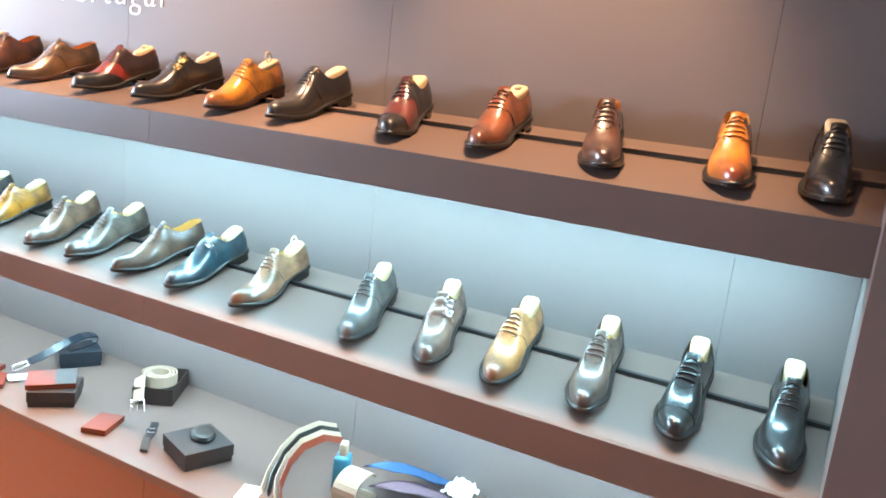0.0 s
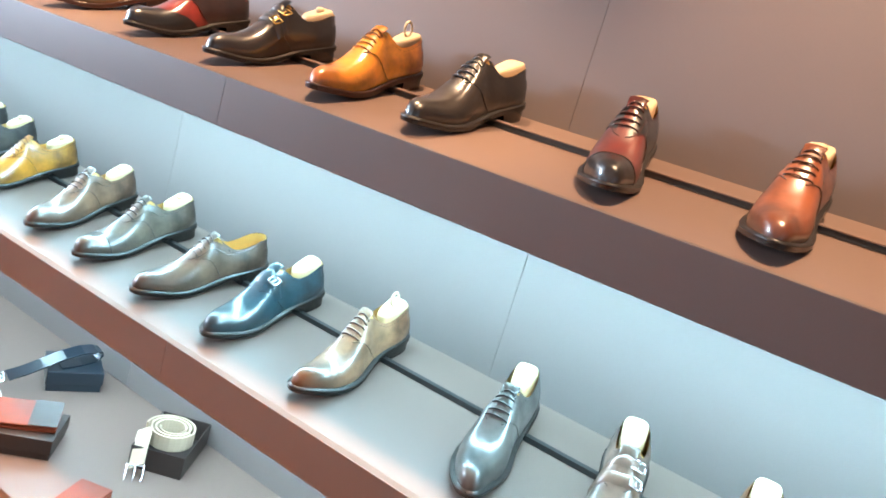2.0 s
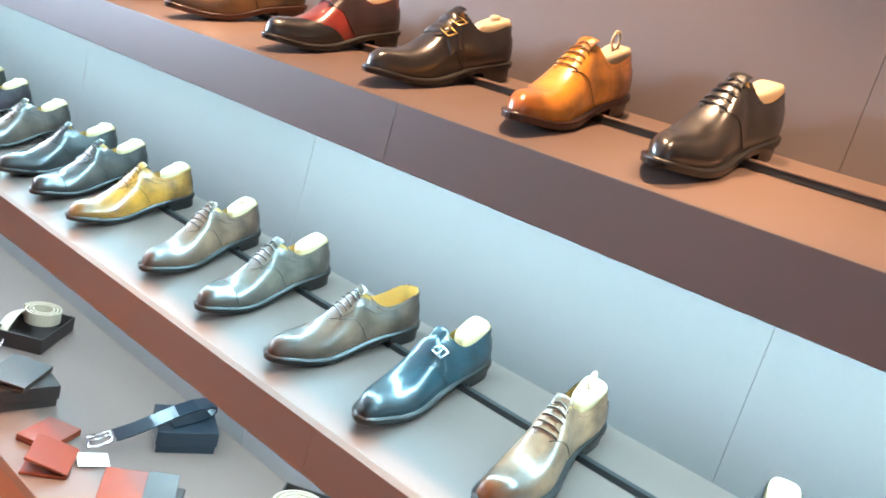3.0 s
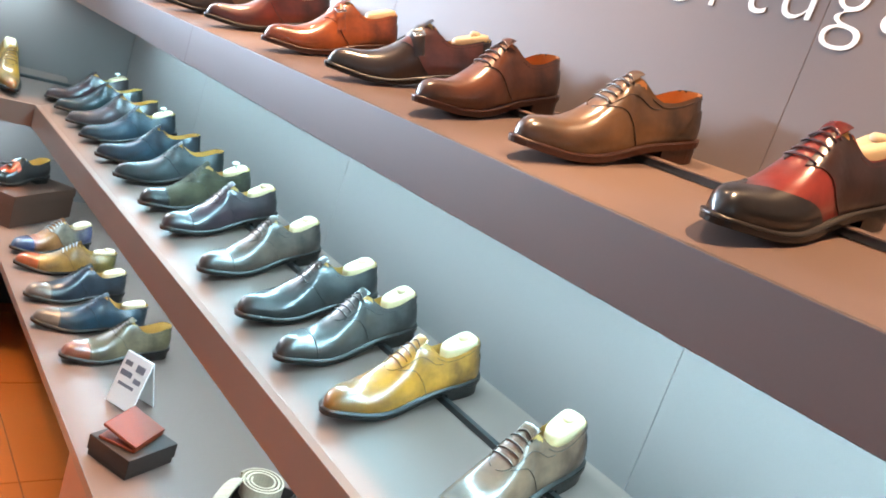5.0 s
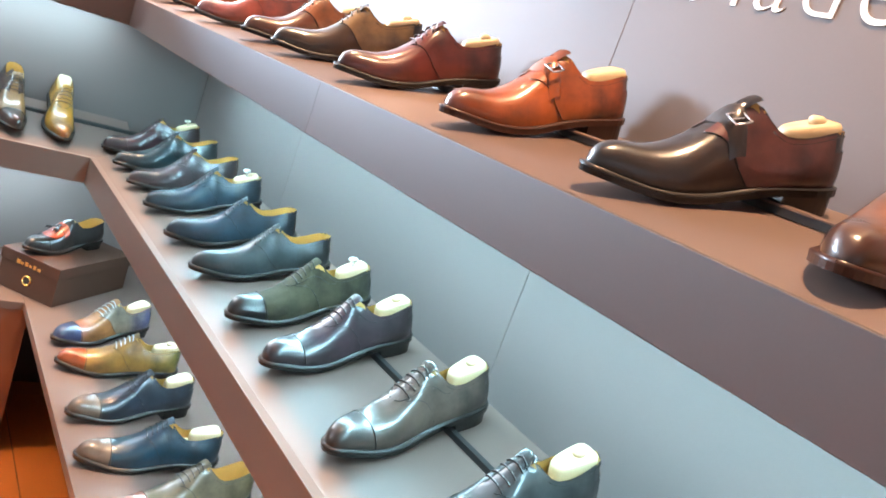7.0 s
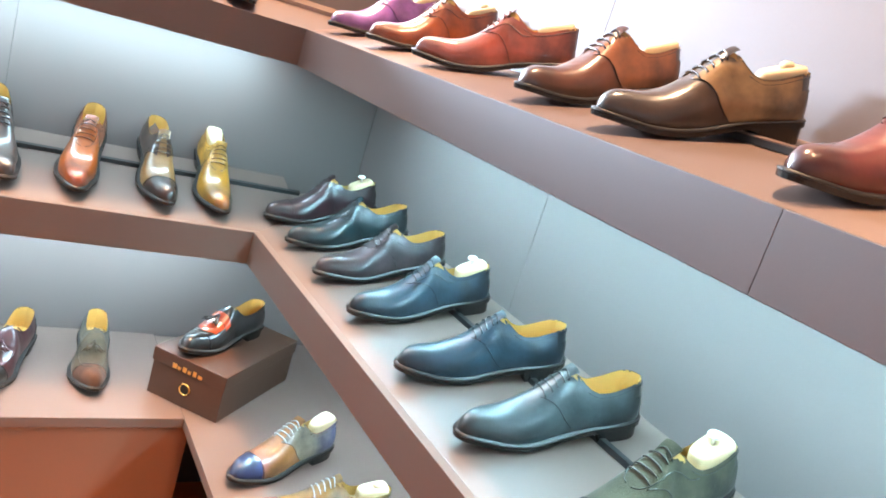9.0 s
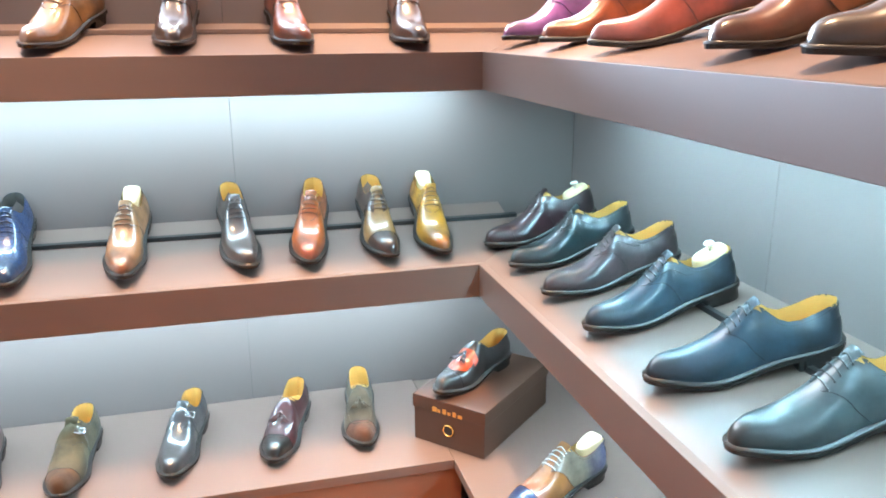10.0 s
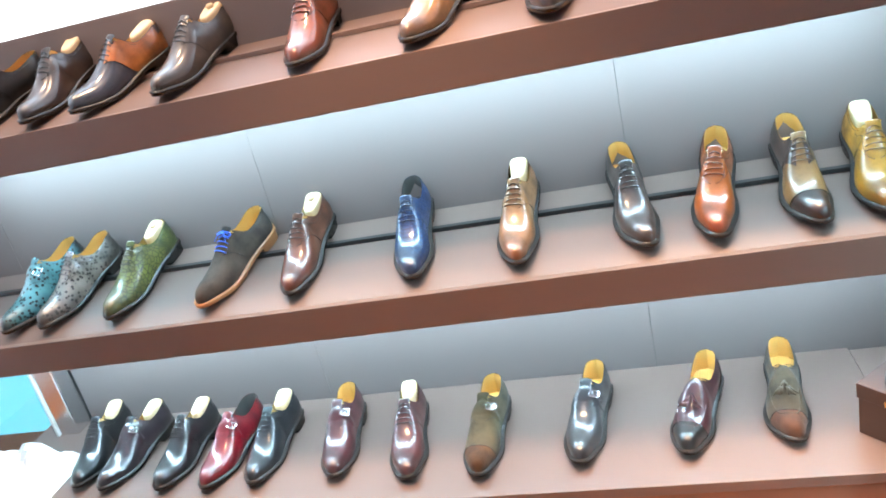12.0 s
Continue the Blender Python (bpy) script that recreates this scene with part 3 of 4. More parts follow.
def lace_mesh(last, i):
    s = 0.440 + 0.030 * i
    pts = []
    for k in range(9):
        v = k / 8
        side, q = (1, 1 - 2 * v) if v < 0.5 else (-1, 2 * v - 1)
        ss = s + (0.006 if i % 2 else -0.004) * (v - 0.5)
        pts.append(skin(max(ss, 0.441), 1 - 0.24 * q, side, last, "laced", 0.0026))
    return finish(tube_bm(pts, 0.0014, 6), "lace")


def bow_mesh(last):
    bm = bmesh.new()
    c = skin(0.442, 1, 1, last, "laced", 0.006)
    for sgn in (1, -1):
        loop = [c + Vector((0.012 * math.sin(t) * 0.6 + 0.004, sgn * (0.011 - 0.011 * math.cos(t)), -0.006 + 0.004 * math.cos(t))) for t in [2 * math.pi * k / 12 for k in range(12)]]
        tube_bm(loop, 0.0012, 5, True, bm)
        tube_bm([c, c + Vector((0.012, sgn * 0.012, -0.006)), c + Vector((0.024, sgn * 0.018, -0.016))], 0.0012, 5, False, bm)
    return finish(bm, "lace_bow")


def strap_mesh(last, kind, at, wide):
    def fn(u, v):
        side, q = (1, 1 - 2 * v) if v < 0.5 else (-1, 2 * v - 1)
        s = at + (u - 0.5) * wide + 0.04 * (q if side > 0 else 0.3 * q) * -1
        return skin(max(s, THROAT[kind] + 0.001), 1 - 0.72 * q, side, last, kind, 0.0036 if 0 < u < 1 else 0.0012)
    return finish(grid_bm(fn, 4, 20), "strap")


def buckle_mesh(last, kind, at, side):
    c = skin(at, 0.66, side, last, kind, 0.0062)
    ex = Vector((1, 0, -0.25)).normalized()
    out = (c - Vector((c.x, SHIFT(at), BASE(at) + 0.02))).normalized()
    ey = out.cross(ex).normalized()
    pts = [c + ex * (0.0092 * a) + ey * (0.0098 * b) for a, b in ((-1, -1), (0, -1.05), (1, -1), (1, 0), (1, 1), (0, 1.05), (-1, 1), (-1, 0))]
    bm = tube_bm(pts, 0.0017, 6, True)
    tube_bm([c - ex * 0.0092, c + ex * 0.0092], 0.0012, 6, False, bm)
    return finish(bm, "buckle")


def apron_mesh(last):
    pts = []
    for k in range(25):
        v = k / 24
        side, q = (1, 1 - 2 * v) if v < 0.5 else (-1, 2 * v - 1)
        s = 0.83 - 0.30 * q ** 2.2
        pts.append(skin(s, 0.93 - 0.40 * q ** 0.6, side, last, "loafer", 0.0008))
    return finish(tube_bm(pts, 0.0014, 6), "apron_seam")


def tassel_mesh(last, side):
    c = skin(0.575, 1, 1, last, "loafer", 0.006)
    bm = bmesh.new()
    d = Vector((0.030, side * 0.014, -0.010))
    tube_bm([c, c + d * 0.35, c + d * 0.5], 0.0032, 6, False, bm)
    for k in range(7):
        j = Vector((0, 0.0017 * (k - 3), 0.0010 * ((k * 3) % 4 - 1)))
        tube_bm([c + d * 0.45 + j * 0.5, c + d * 1.15 + j * 1.8], 0.0017, 5, False, bm)
    return finish(bm, "tassel")


def saddle_mesh(last):
    def fn(u, v):
        side, q = (1, 1 - 2 * v) if v < 0.5 else (-1, 2 * v - 1)
        return skin(0.535 + 0.06 * u, 1 - 0.55 * q, side, last, "loafer", 0.0022)
    return finish(grid_bm(fn, 3, 16), "saddle")


def vamp_mesh(last):
    def fn(u, v):
        side, q = (1, 1 - 2 * v) if v < 0.5 else (-1, 2 * v - 1)
        return skin(0.60 + (0.17 - 0.07 * q) * u, 1 - 0.42 * q, side, last, "loafer", 0.0016)
    return finish(grid_bm(fn, 6, 16), "vamp")


def tree_mesh(last, kind):
    """The heel block of a shoe tree, its top sloping to the toe and split by a groove, and the neck before it."""
    bm = bmesh.new()

    def fn(u, v):
        ph = v * 2 * math.pi
        cx, sy = math.cos(ph), math.sin(ph)
        x = 0.0405 + (0.0345 if cx > 0 else 0.0320) * math.copysign(abs(cx) ** 0.55, cx)
        y = (0.0196 - 0.12 * (x - 0.0405)) * math.copysign(abs(sy) ** 0.62, sy)
        r, z = ((0.93, 0.0), (1.0, 0.3), (1.0, 0.80), (0.975, 0.90), (0.91, 0.965), (0.80, 0.992), (0.5, 1.0), (0.0, 1.0))[round(u * 7)]
        top = BASE(0.1) + 0.0680 - 0.22 * (x * r + 0.0405 * (1 - r) - 0.0405)
        low = BASE(0.1) + 0.022
        groove = 0.0022 if r < 0.9 and abs(y * r) < 0.003 else 0.0
        return Vector((0.0405 + (x - 0.0405) * r, y * r, low + (top - low) * z - groove))
    grid_bm(fn, 7, 28, bm)
    bmesh.ops.remove_doubles(bm, verts=bm.verts[:], dist=1e-5)
    add_box(bm, (0.066, -0.010, BASE(0.25) + 0.028), (0.128, 0.010, BASE(0.25) + 0.043), 0.003)
    return finish(bm, "shoe_tree")


def knob_mesh():
    return finish(lathe_bm([(0.0025, 0), (0.0025, 0.010), (0.0095, 0.012), (0.0105, 0.015), (0.008, 0.018), (0.0, 0.0185)], 14, None, pose(0.040, 0, BASE(0.1) + 0.0665)), "knob")


def stub_mesh():
    return finish(lathe_bm([(0.0075, 0), (0.0095, 0.003), (0.0095, 0.007), (0.006, 0.010), (0.0, 0.0105)], 14, None, pose(0.034, 0, BASE(0.1) + 0.0665)), "knob")


def loop_mesh():
    c = Vector((0.036, 0, BASE(0.1) + 0.0805))
    return finish(tube_bm([c + Vector((0.0115 * math.cos(t), 0, 0.0135 * math.sin(t))) for t in [2 * math.pi * k / 16 for k in range(16)]], 0.0026, 8, True), "pull_ring")


def shoe(m, label, colour, style="oxford", tree=None, toe=None, quarter=None, last="round", edge=None, kind="calf", lining=None, sole=None, lace=None, buckle=None, group="", scale=SIZE, mirror=1, vamp=None):
    """style: oxford, cap, wing, derby, whole, monk, dmonk, loafer, tassel."""
    o = tagged(new("dress_shoe" if style not in ("loafer", "tassel") else "loafer"), label, "shoe", group)
    o.matrix_basis = m @ Matrix.Diagonal((scale, scale * mirror, scale, 1))
    form = "loafer" if style in ("loafer", "tassel") else "laced"
    skin_mat = leather(colour, edge, kind)
    sole = sole or BLACK_SOLE
    put("upper", shared(("upper", last, form), lambda: upper_mesh(last, form)), skin_mat, o)
    put("lining", shared(("lining", last, form), lambda: lining_mesh(last, form)), lining or LINING, o)
    put("sole", shared(("sole", last), lambda: sole_mesh(last, 0.0066, 0.0056)), sole, o)
    put("welt", shared(("welt", last), lambda: welt_mesh(last)), WELT if sole is BLACK_SOLE else sole, o)
    put("heel", shared(("heel", last), lambda: heel_mesh(last, 0.0066)), sole, o)
    put("heel_counter", shared(("counter", last, form), lambda: counter_mesh(last, form)), leather(quarter or colour, edge, kind), o)
    if style in ("cap", "wing") or toe:
        put("toe_cap", shared(("cap", last, form, style == "wing"), lambda: cap_mesh(last, form, style == "wing")), leather(toe or colour, tuple(c * 0.5 for c in toe) if toe else edge, kind if not toe or (kind == "suede" and toe != BLACK) else "calf"), o)
    if style == "cap" or (toe and style != "wing"):
        put("cap_seam", shared(("cap_seam", last, form), lambda: cap_seam_mesh(last, form, 0.785)), leather(tuple(c * 0.35 for c in (toe or colour))), o)
    if form == "laced":
        if style in ("derby", "wing", "monk", "dmonk") or quarter:
            for sd in (1, -1):
                put("quarter", shared(("quarter", last, sd), lambda: quarter_mesh(last, "laced", sd)), leather(quarter or colour, edge, kind), o)
        dark = leather(tuple(c * 0.45 for c in colour))
        for name, path in SEAMS[:3] if style in ("oxford", "cap") else (SEAMS[0], SEAMS[3]):
            for sd in (1, -1):
                put(name, shared((name, last, sd), lambda: along(path, last, "laced", 0.0008, name, sd)), dark, o)
        put("tongue", shared(("tongue", last), lambda: tongue_mesh(last)), skin_mat, o)
        if style in ("monk", "dmonk"):
            for at in ((0.500,) if style == "monk" else (0.470, 0.545)):
                wide = 0.085 if style == "monk" else 0.050
                st_ = put("strap", shared(("strap", last, at, wide), lambda: strap_mesh(last, "laced", at, wide)), skin_mat, o)
                put("buckle", shared(("buckle", last, at), lambda: buckle_mesh(last, "laced", at - 0.015, 1)), buckle or STEEL, st_)
        else:
            for i in range(5):
                put("lace", shared(("lace", last, i), lambda: lace_mesh(last, i)), lace or leather(tuple(c * 0.42 for c in colour)), o)
            if lace is LACE_BLUE:
                put("lace_bow", shared(("bow", last), lambda: bow_mesh(last)), lace, o)
    else:
        for sd in (1, -1) if quarter else ():
            put("quarter", shared(("quarter", last, form, sd), lambda: quarter_mesh(last, form, sd)), leather(quarter, edge, kind), o)
        put("apron_seam", shared(("apron", last), lambda: apron_mesh(last)), skin_mat, o)
        put("saddle", shared(("saddle", last), lambda: saddle_mesh(last)), leather(vamp) if vamp else skin_mat, o)
        if vamp:
            put("vamp", shared(("vamp", last), lambda: vamp_mesh(last)), leather(vamp), o)
        if style == "tassel":
            for sd in (1, -1):
                put("tassel", shared(("tassel", last, sd), lambda: tassel_mesh(last, sd)), skin_mat, o)
    if tree:
        t = put("shoe_tree", shared(("tree", last), lambda: tree_mesh(last, form)), CEDAR, o, None, "pale wooden shoe tree")
        if tree == "knob":
            put("knob", shared("knob", knob_mesh), PORCELAIN, t)
        elif tree == "stub":
            put("knob", shared("stub", stub_mesh), CEDAR, t)
        elif tree == "loop":
            put("pull_ring", shared("loop", loop_mesh), CEDAR, t)
    return o


def at_a(level, toe_y, turn, toe_x=None):
    """A shoe's pose on a shelf of wall A: where its toe lies, and how far it turns towards +y."""
    x0, z0, sl = {1: (A1, Z1, 0.0), 2: (A2, Z2, SLA), 3: (A3, Z3, SLA)}[level]
    tx = toe_x if toe_x is not None else {1: -0.69, 2: -0.577, 3: -0.557}[level]
    u, n = Vector((-1, 0, -sl)).normalized(), Vector((-sl, 0, 1)).normalized()
    f = radians(turn)
    d = (u * math.cos(f) + Vector((0, math.sin(f), 0))).normalized()
    v = n.cross(d)
    p = Vector((tx, toe_y, z0 + sl * (tx - x0) + 0.0005)) - d * LEN * SIZE
    return Matrix(((d.x, v.x, n.x, p.x), (d.y, v.y, n.y, p.y), (d.z, v.z, n.z, p.z), (0, 0, 0, 1)))


def at_b(level, toe_x, turn, toe_y=None):
    y0, z0, sl = {1: (B1, Z1, 0.0), 2: (B2, Z2, SLB), 3: (B3, Z3, SLB)}[level]
    ty = toe_y if toe_y is not None else {1: 4.425, 2: 4.536, 3: 4.572}[level]
    u, n = Vector((0, -1, -sl)).normalized(), Vector((0, -sl, 1)).normalized()
    f = radians(turn)
    d = (u * math.cos(f) + Vector((math.sin(f), 0, 0))).normalized()
    v = n.cross(d)
    p = Vector((toe_x, ty, z0 + sl * (ty - y0) + 0.0005)) - d * LEN * SIZE
    return Matrix(((d.x, v.x, n.x, p.x), (d.y, v.y, n.y, p.y), (d.z, v.z, n.z, p.z), (0, 0, 0, 1)))


BLACK, DARKB = (0.020, 0.018, 0.017), (0.055, 0.035, 0.026)
GREY, TAUPEC, STONE = (0.16, 0.15, 0.145), (0.24, 0.19, 0.155), (0.30, 0.27, 0.23)
TAN, GOLDC, ORANGE = (0.42, 0.21, 0.075), (0.58, 0.30, 0.12), (0.78, 0.34, 0.045)
BROWN, CHEST, COGNAC = (0.13, 0.058, 0.030), (0.20, 0.062, 0.028), (0.36, 0.115, 0.035)
YELLOW, TEALC, BLUEC = (0.56, 0.275, 0.05), (0.035, 0.115, 0.15), (0.026, 0.055, 0.080)
SLATE, OLIVE, BURG = (0.055, 0.075, 0.080), (0.105, 0.095, 0.060), (0.10, 0.022, 0.025)
PLUM, OXRED, NAVY = (0.070, 0.045, 0.055), (0.24, 0.035, 0.022), (0.025, 0.045, 0.085)
BRONZE, PURPLE = (0.17, 0.095, 0.045), (0.30, 0.13, 0.36)
GM, GT = "shoes on the middle shelf", "shoes on the top shelf"

# middle shelf of the long wall
shoe(at_a(2, -0.237, -3), "black wingtip oxford with a wooden shoe tree", BLACK, "wing", "plain", group=GM)
shoe(at_a(2, -0.038, -2), "black leather cap-toe oxford with a wooden shoe tree", BLACK, "cap", "plain", group=GM, last="pointed")
shoe(at_a(2, 0.151, -5), "taupe brown whole-cut lace shoe with a shoe tree", (0.19, 0.125, 0.095), "oxford", "plain", group=GM, last="pointed")
shoe(at_a(2, 0.359, -4), "golden tan derby with a dark burnished toe", GOLDC, "derby", "plain", group=GM, last="pointed", edge=(0.20, 0.085, 0.03))
shoe(at_a(2, 0.525, -14), "grey-brown double strap monk shoe with a shoe tree", (0.24, 0.155, 0.115), "dmonk", "plain", group=GM, edge=(0.10, 0.065, 0.045))
shoe(at_a(2, 0.746, -12), "mid-grey leather derby with a shoe tree", (0.135, 0.12, 0.11), "derby", "plain", group=GM)
shoe(at_a(2, 1.101, -1), "stone beige derby with a ring-pull shoe tree", (0.35, 0.205, 0.12), "derby", "loop", group=GM, edge=(0.17, 0.070, 0.028), mirror=-1)
shoe(at_a(2, 1.350, 2), "dark teal single strap monk shoe with a silver buckle", (0.022, 0.070, 0.090), "monk", "plain", group=GM, edge=(0.012, 0.03, 0.04))
shoe(at_a(2, 1.571, 14), "grey-brown oxford without a shoe tree", (0.21, 0.140, 0.10), "oxford", None, group=GM, edge=(0.075, 0.040, 0.026))
shoe(at_a(2, 1.777, 2), "grey-green cap-toe oxford with a shoe tree", (0.18, 0.145, 0.115), "cap", "stub", group=GM, edge=(0.07, 0.042, 0.028))
shoe(at_a(2, 1.968, -7), "mushroom brown whole-cut oxford with a shoe tree", (0.24, 0.145, 0.095), "oxford", "stub", group=GM, edge=(0.10, 0.042, 0.024))
shoe(at_a(2, 2.272, 1), "mustard yellow oxford with a burnished toe", YELLOW, "oxford", "stub", group=GM, edge=(0.25, 0.12, 0.03))
shoe(at_a(2, 2.452, -4), "dark grey cap-toe oxford with a shoe tree", (0.10, 0.095, 0.09), "cap", "stub", group=GM, edge=(0.03, 0.024, 0.022))
shoe(at_a(2, 2.633, 2), "dark silver wingtip derby with a shoe tree", (0.075, 0.075, 0.074), "wing", "stub", group=GM, edge=(0.03, 0.03, 0.03))
shoe(at_a(2, 2.853, -7), "taupe cap-toe derby with a shoe tree", (0.15, 0.11, 0.088), "cap", "stub", quarter=(0.15, 0.11, 0.088), group=GM, edge=(0.05, 0.035, 0.03))
shoe(at_a(2, 3.116, -5), "deep plum brogued cap-toe oxford with a shoe tree", PLUM, "cap", "stub", group=GM, edge=(0.03, 0.018, 0.02))
shoe(at_a(2, 3.306, -2), "olive suede oxford with a black leather toe cap", OLIVE, "cap", "knob", toe=BLACK, kind="suede", group=GM)
shoe(at_a(2, 3.556, 11), "slate green derby without a shoe tree", (0.075, 0.095, 0.100), "derby", None, kind="matte", group=GM, edge=(0.035, 0.04, 0.04))
shoe(at_a(2, 3.768, 16), "steel blue derby without a shoe tree", (0.040, 0.075, 0.100), "derby", None, kind="matte", group=GM, edge=(0.02, 0.03, 0.04))
shoe(at_a(2, 3.990, 4), "dusty blue oxford with a knobbed shoe tree", (0.045, 0.080, 0.105), "oxford", "knob", kind="matte", group=GM, edge=(0.02, 0.03, 0.04))
shoe(at_a(2, 4.192, 5), "mauve grey oxford without a shoe tree", (0.10, 0.075, 0.078), "oxford", None, group=GM, edge=(0.04, 0.025, 0.025))
shoe(at_a(2, 4.391, 5), "dark petrol green oxford without a shoe tree", (0.022, 0.045, 0.050), "oxford", None, group=GM)
shoe(at_a(2, 4.574, 1), "dark burgundy oxford with a knobbed shoe tree", (0.065, 0.03, 0.035), "cap", "knob", group=GM)

# top shelf of the long wall
shoe(at_a(3, -0.226, -5), "black cap-toe lace shoe with a shoe tree", BLACK, "cap", "plain", group=GT)
shoe(at_a(3, -0.060, -10), "bright orange plain derby with a dark sole", (0.72, 0.28, 0.05), "derby", None, group=GT, last="pointed", edge=(0.22, 0.05, 0.015))
shoe(at_a(3, 0.187, -16), "chestnut brown plain lace shoe", (0.15, 0.068, 0.040), "oxford", None, group=GT, last="pointed", lining=LINING_TAN)
shoe(at_a(3, 0.474, -3), "cognac brown derby with a shoe tree", (0.30, 0.105, 0.045), "derby", "stub", group=GT)
shoe(at_a(3, 0.698, -14), "oxblood and black two-tone cap-toe shoe with a shoe tree", (0.17, 0.04, 0.03), "cap", "plain", toe=BLACK, quarter=BLACK, group=GT)
shoe(at_a(3, 1.044, 5), "black bronze plain derby with a shoe tree", (0.035, 0.027, 0.021), "derby", "plain", group=GT)
shoe(at_a(3, 1.254, -1), "bright orange tan derby with a ring-pull shoe tree", ORANGE, "derby", "loop", group=GT, edge=(0.42, 0.13, 0.02), sole=BROWN_SOLE)
shoe(at_a(3, 1.528, 8), "black bronze double strap monk shoe with brass buckles", (0.036, 0.027, 0.02), "dmonk", "stub", buckle=BRASS, group=GT)
shoe(at_a(3, 1.777, 3), "oxblood and black wingtip shoe with a shoe tree", OXRED, "wing", "stub", toe=BLACK, quarter=(0.05, 0.022, 0.018), group=GT)
shoe(at_a(3, 2.081, 9), "bronze brown oxford without a shoe tree", BRONZE, "oxford", None, group=GT, edge=(0.05, 0.028, 0.014), lining=LINING_TAN, sole=BROWN_SOLE)
shoe(at_a(3, 2.310, -5), "chestnut derby with tan lining", (0.21, 0.082, 0.036), "derby", None, group=GT, lining=LINING_TAN, sole=BROWN_SOLE, edge=(0.07, 0.028, 0.014))
shoe(at_a(3, 2.596, 20), "black and burgundy strapped monk shoe with a shoe tree", (0.045, 0.032, 0.026), "monk", "stub", quarter=(0.16, 0.06, 0.05), group=GT)
shoe(at_a(3, 2.880, 5), "orange brown single strap monk shoe with a shoe tree", (0.36, 0.105, 0.028), "monk", "plain", group=GT, edge=(0.15, 0.04, 0.015), sole=BROWN_SOLE)
shoe(at_a(3, 3.222, 11), "glossy burgundy side-lace shoe with a shoe tree", (0.17, 0.035, 0.025), "derby", "stub", group=GT, edge=(0.06, 0.014, 0.012))
shoe(at_a(3, 3.522, 17), "olive bronze derby with pale quarters and a shoe tree", (0.09, 0.055, 0.03), "derby", "stub", quarter=(0.32, 0.20, 0.09), group=GT)
shoe(at_a(3, 3.708, 2), "brown derby with tan quarters and a shoe tree", (0.15, 0.06, 0.03), "derby", "plain", quarter=(0.30, 0.12, 0.05), group=GT)
shoe(at_a(3, 4.061, 32), "red-brown plain oxford with a shoe tree", (0.28, 0.075, 0.045), "oxford", "plain", group=GT, edge=(0.13, 0.035, 0.025))
shoe(at_a(3, 4.289, 5), "orange brown oxford with a shoe tree", (0.34, 0.09, 0.02), "oxford", "stub", group=GT, edge=(0.14, 0.04, 0.012))
shoe(at_a(3, 4.523, -3), "pale purple derby with a shoe tree", PURPLE, "derby", "plain", group=GT, edge=(0.15, 0.07, 0.17))

# top shelf of the partition
shoe(at_b(3, -0.751, -2), "dark brown glossy lace shoe beside the corner", (0.085, 0.042, 0.026), "derby", None, group=GT)
shoe(at_b(3, -1.013, 8), "red-brown plain oxford with tan lining", (0.26, 0.075, 0.03), "oxford", None, group=GT, lining=LINING_TAN)
shoe(at_b(3, -1.293, -4), "dark brown glossy lace shoe on the shelf", (0.085, 0.045, 0.03), "derby", None, group=GT)
shoe(at_b(3, -1.579, -22), "bronze tan lace shoe with a pale lining", (0.30, 0.165, 0.065), "oxford", None, group=GT, edge=(0.11, 0.06, 0.03))
shoe(at_b(3, -1.822, -4), "glossy red-brown cap-toe oxford", (0.27, 0.08, 0.03), "oxford", None, group=GT, lining=LINING_TAN)
shoe(at_b(3, -2.151, -18), "dark grey-brown derby with a shoe tree", (0.095, 0.075, 0.06), "derby", "stub", group=GT)
shoe(at_b(3, -2.364, -26), "navy and orange two-tone derby with a shoe tree", (0.06, 0.065, 0.085), "derby", "plain", quarter=(0.42, 0.16, 0.04), group=GT)
shoe(at_b(3, -2.498, -8), "dark brown glossy oxford with a shoe tree", (0.06, 0.04, 0.032), "oxford", "plain", group=GT)
shoe(at_b(3, -2.720, -30), "black plain oxford at the shelf end", BLACK, "oxford", None, group=GT)

# middle shelf of the partition
shoe(at_b(2, -0.707, -2), "ochre yellow oxford beside the corner", (0.52, 0.28, 0.045), "oxford", "plain", group=GM, edge=(0.26, 0.11, 0.02))
shoe(at_b(2, -0.838, 1), "dark brown and tan suede two-tone derby", (0.36, 0.21, 0.09), "derby", None, toe=(0.085, 0.045, 0.032), quarter=(0.085, 0.05, 0.038), group=GM)
shoe(at_b(2, -1.033, -9), "orange tan whole-cut oxford", (0.46, 0.135, 0.025), "oxford", None, group=GM, edge=(0.22, 0.055, 0.012))
shoe(at_b(2, -1.168, 7), "dark grey-brown derby with ochre lining", (0.10, 0.075, 0.066), "derby", None, group=GM)
shoe(at_b(2, -1.445, -3), "light tan derby with a shoe tree", (0.38, 0.20, 0.09), "derby", "plain", group=GM, edge=(0.20, 0.085, 0.035))
shoe(at_b(2, -1.681, 3), "royal blue embossed skin derby", (0.022, 0.075, 0.20), "derby", None, kind="croc", edge=(0.008, 0.03, 0.09), group=GM, lining=LINING_GREY)
shoe(at_b(2, -1.979, -5), "chestnut cap-toe oxford with a shoe tree", (0.18, 0.072, 0.04), "oxford", "stub", group=GM, last="pointed", edge=(0.10, 0.03, 0.012))
shoe(at_b(2, -2.213, -20), "grey-brown suede derby with bright blue laces", (0.11, 0.085, 0.068), "derby", None, kind="suede", lace=LACE_BLUE, sole=TAN_SOLE, group=GM)
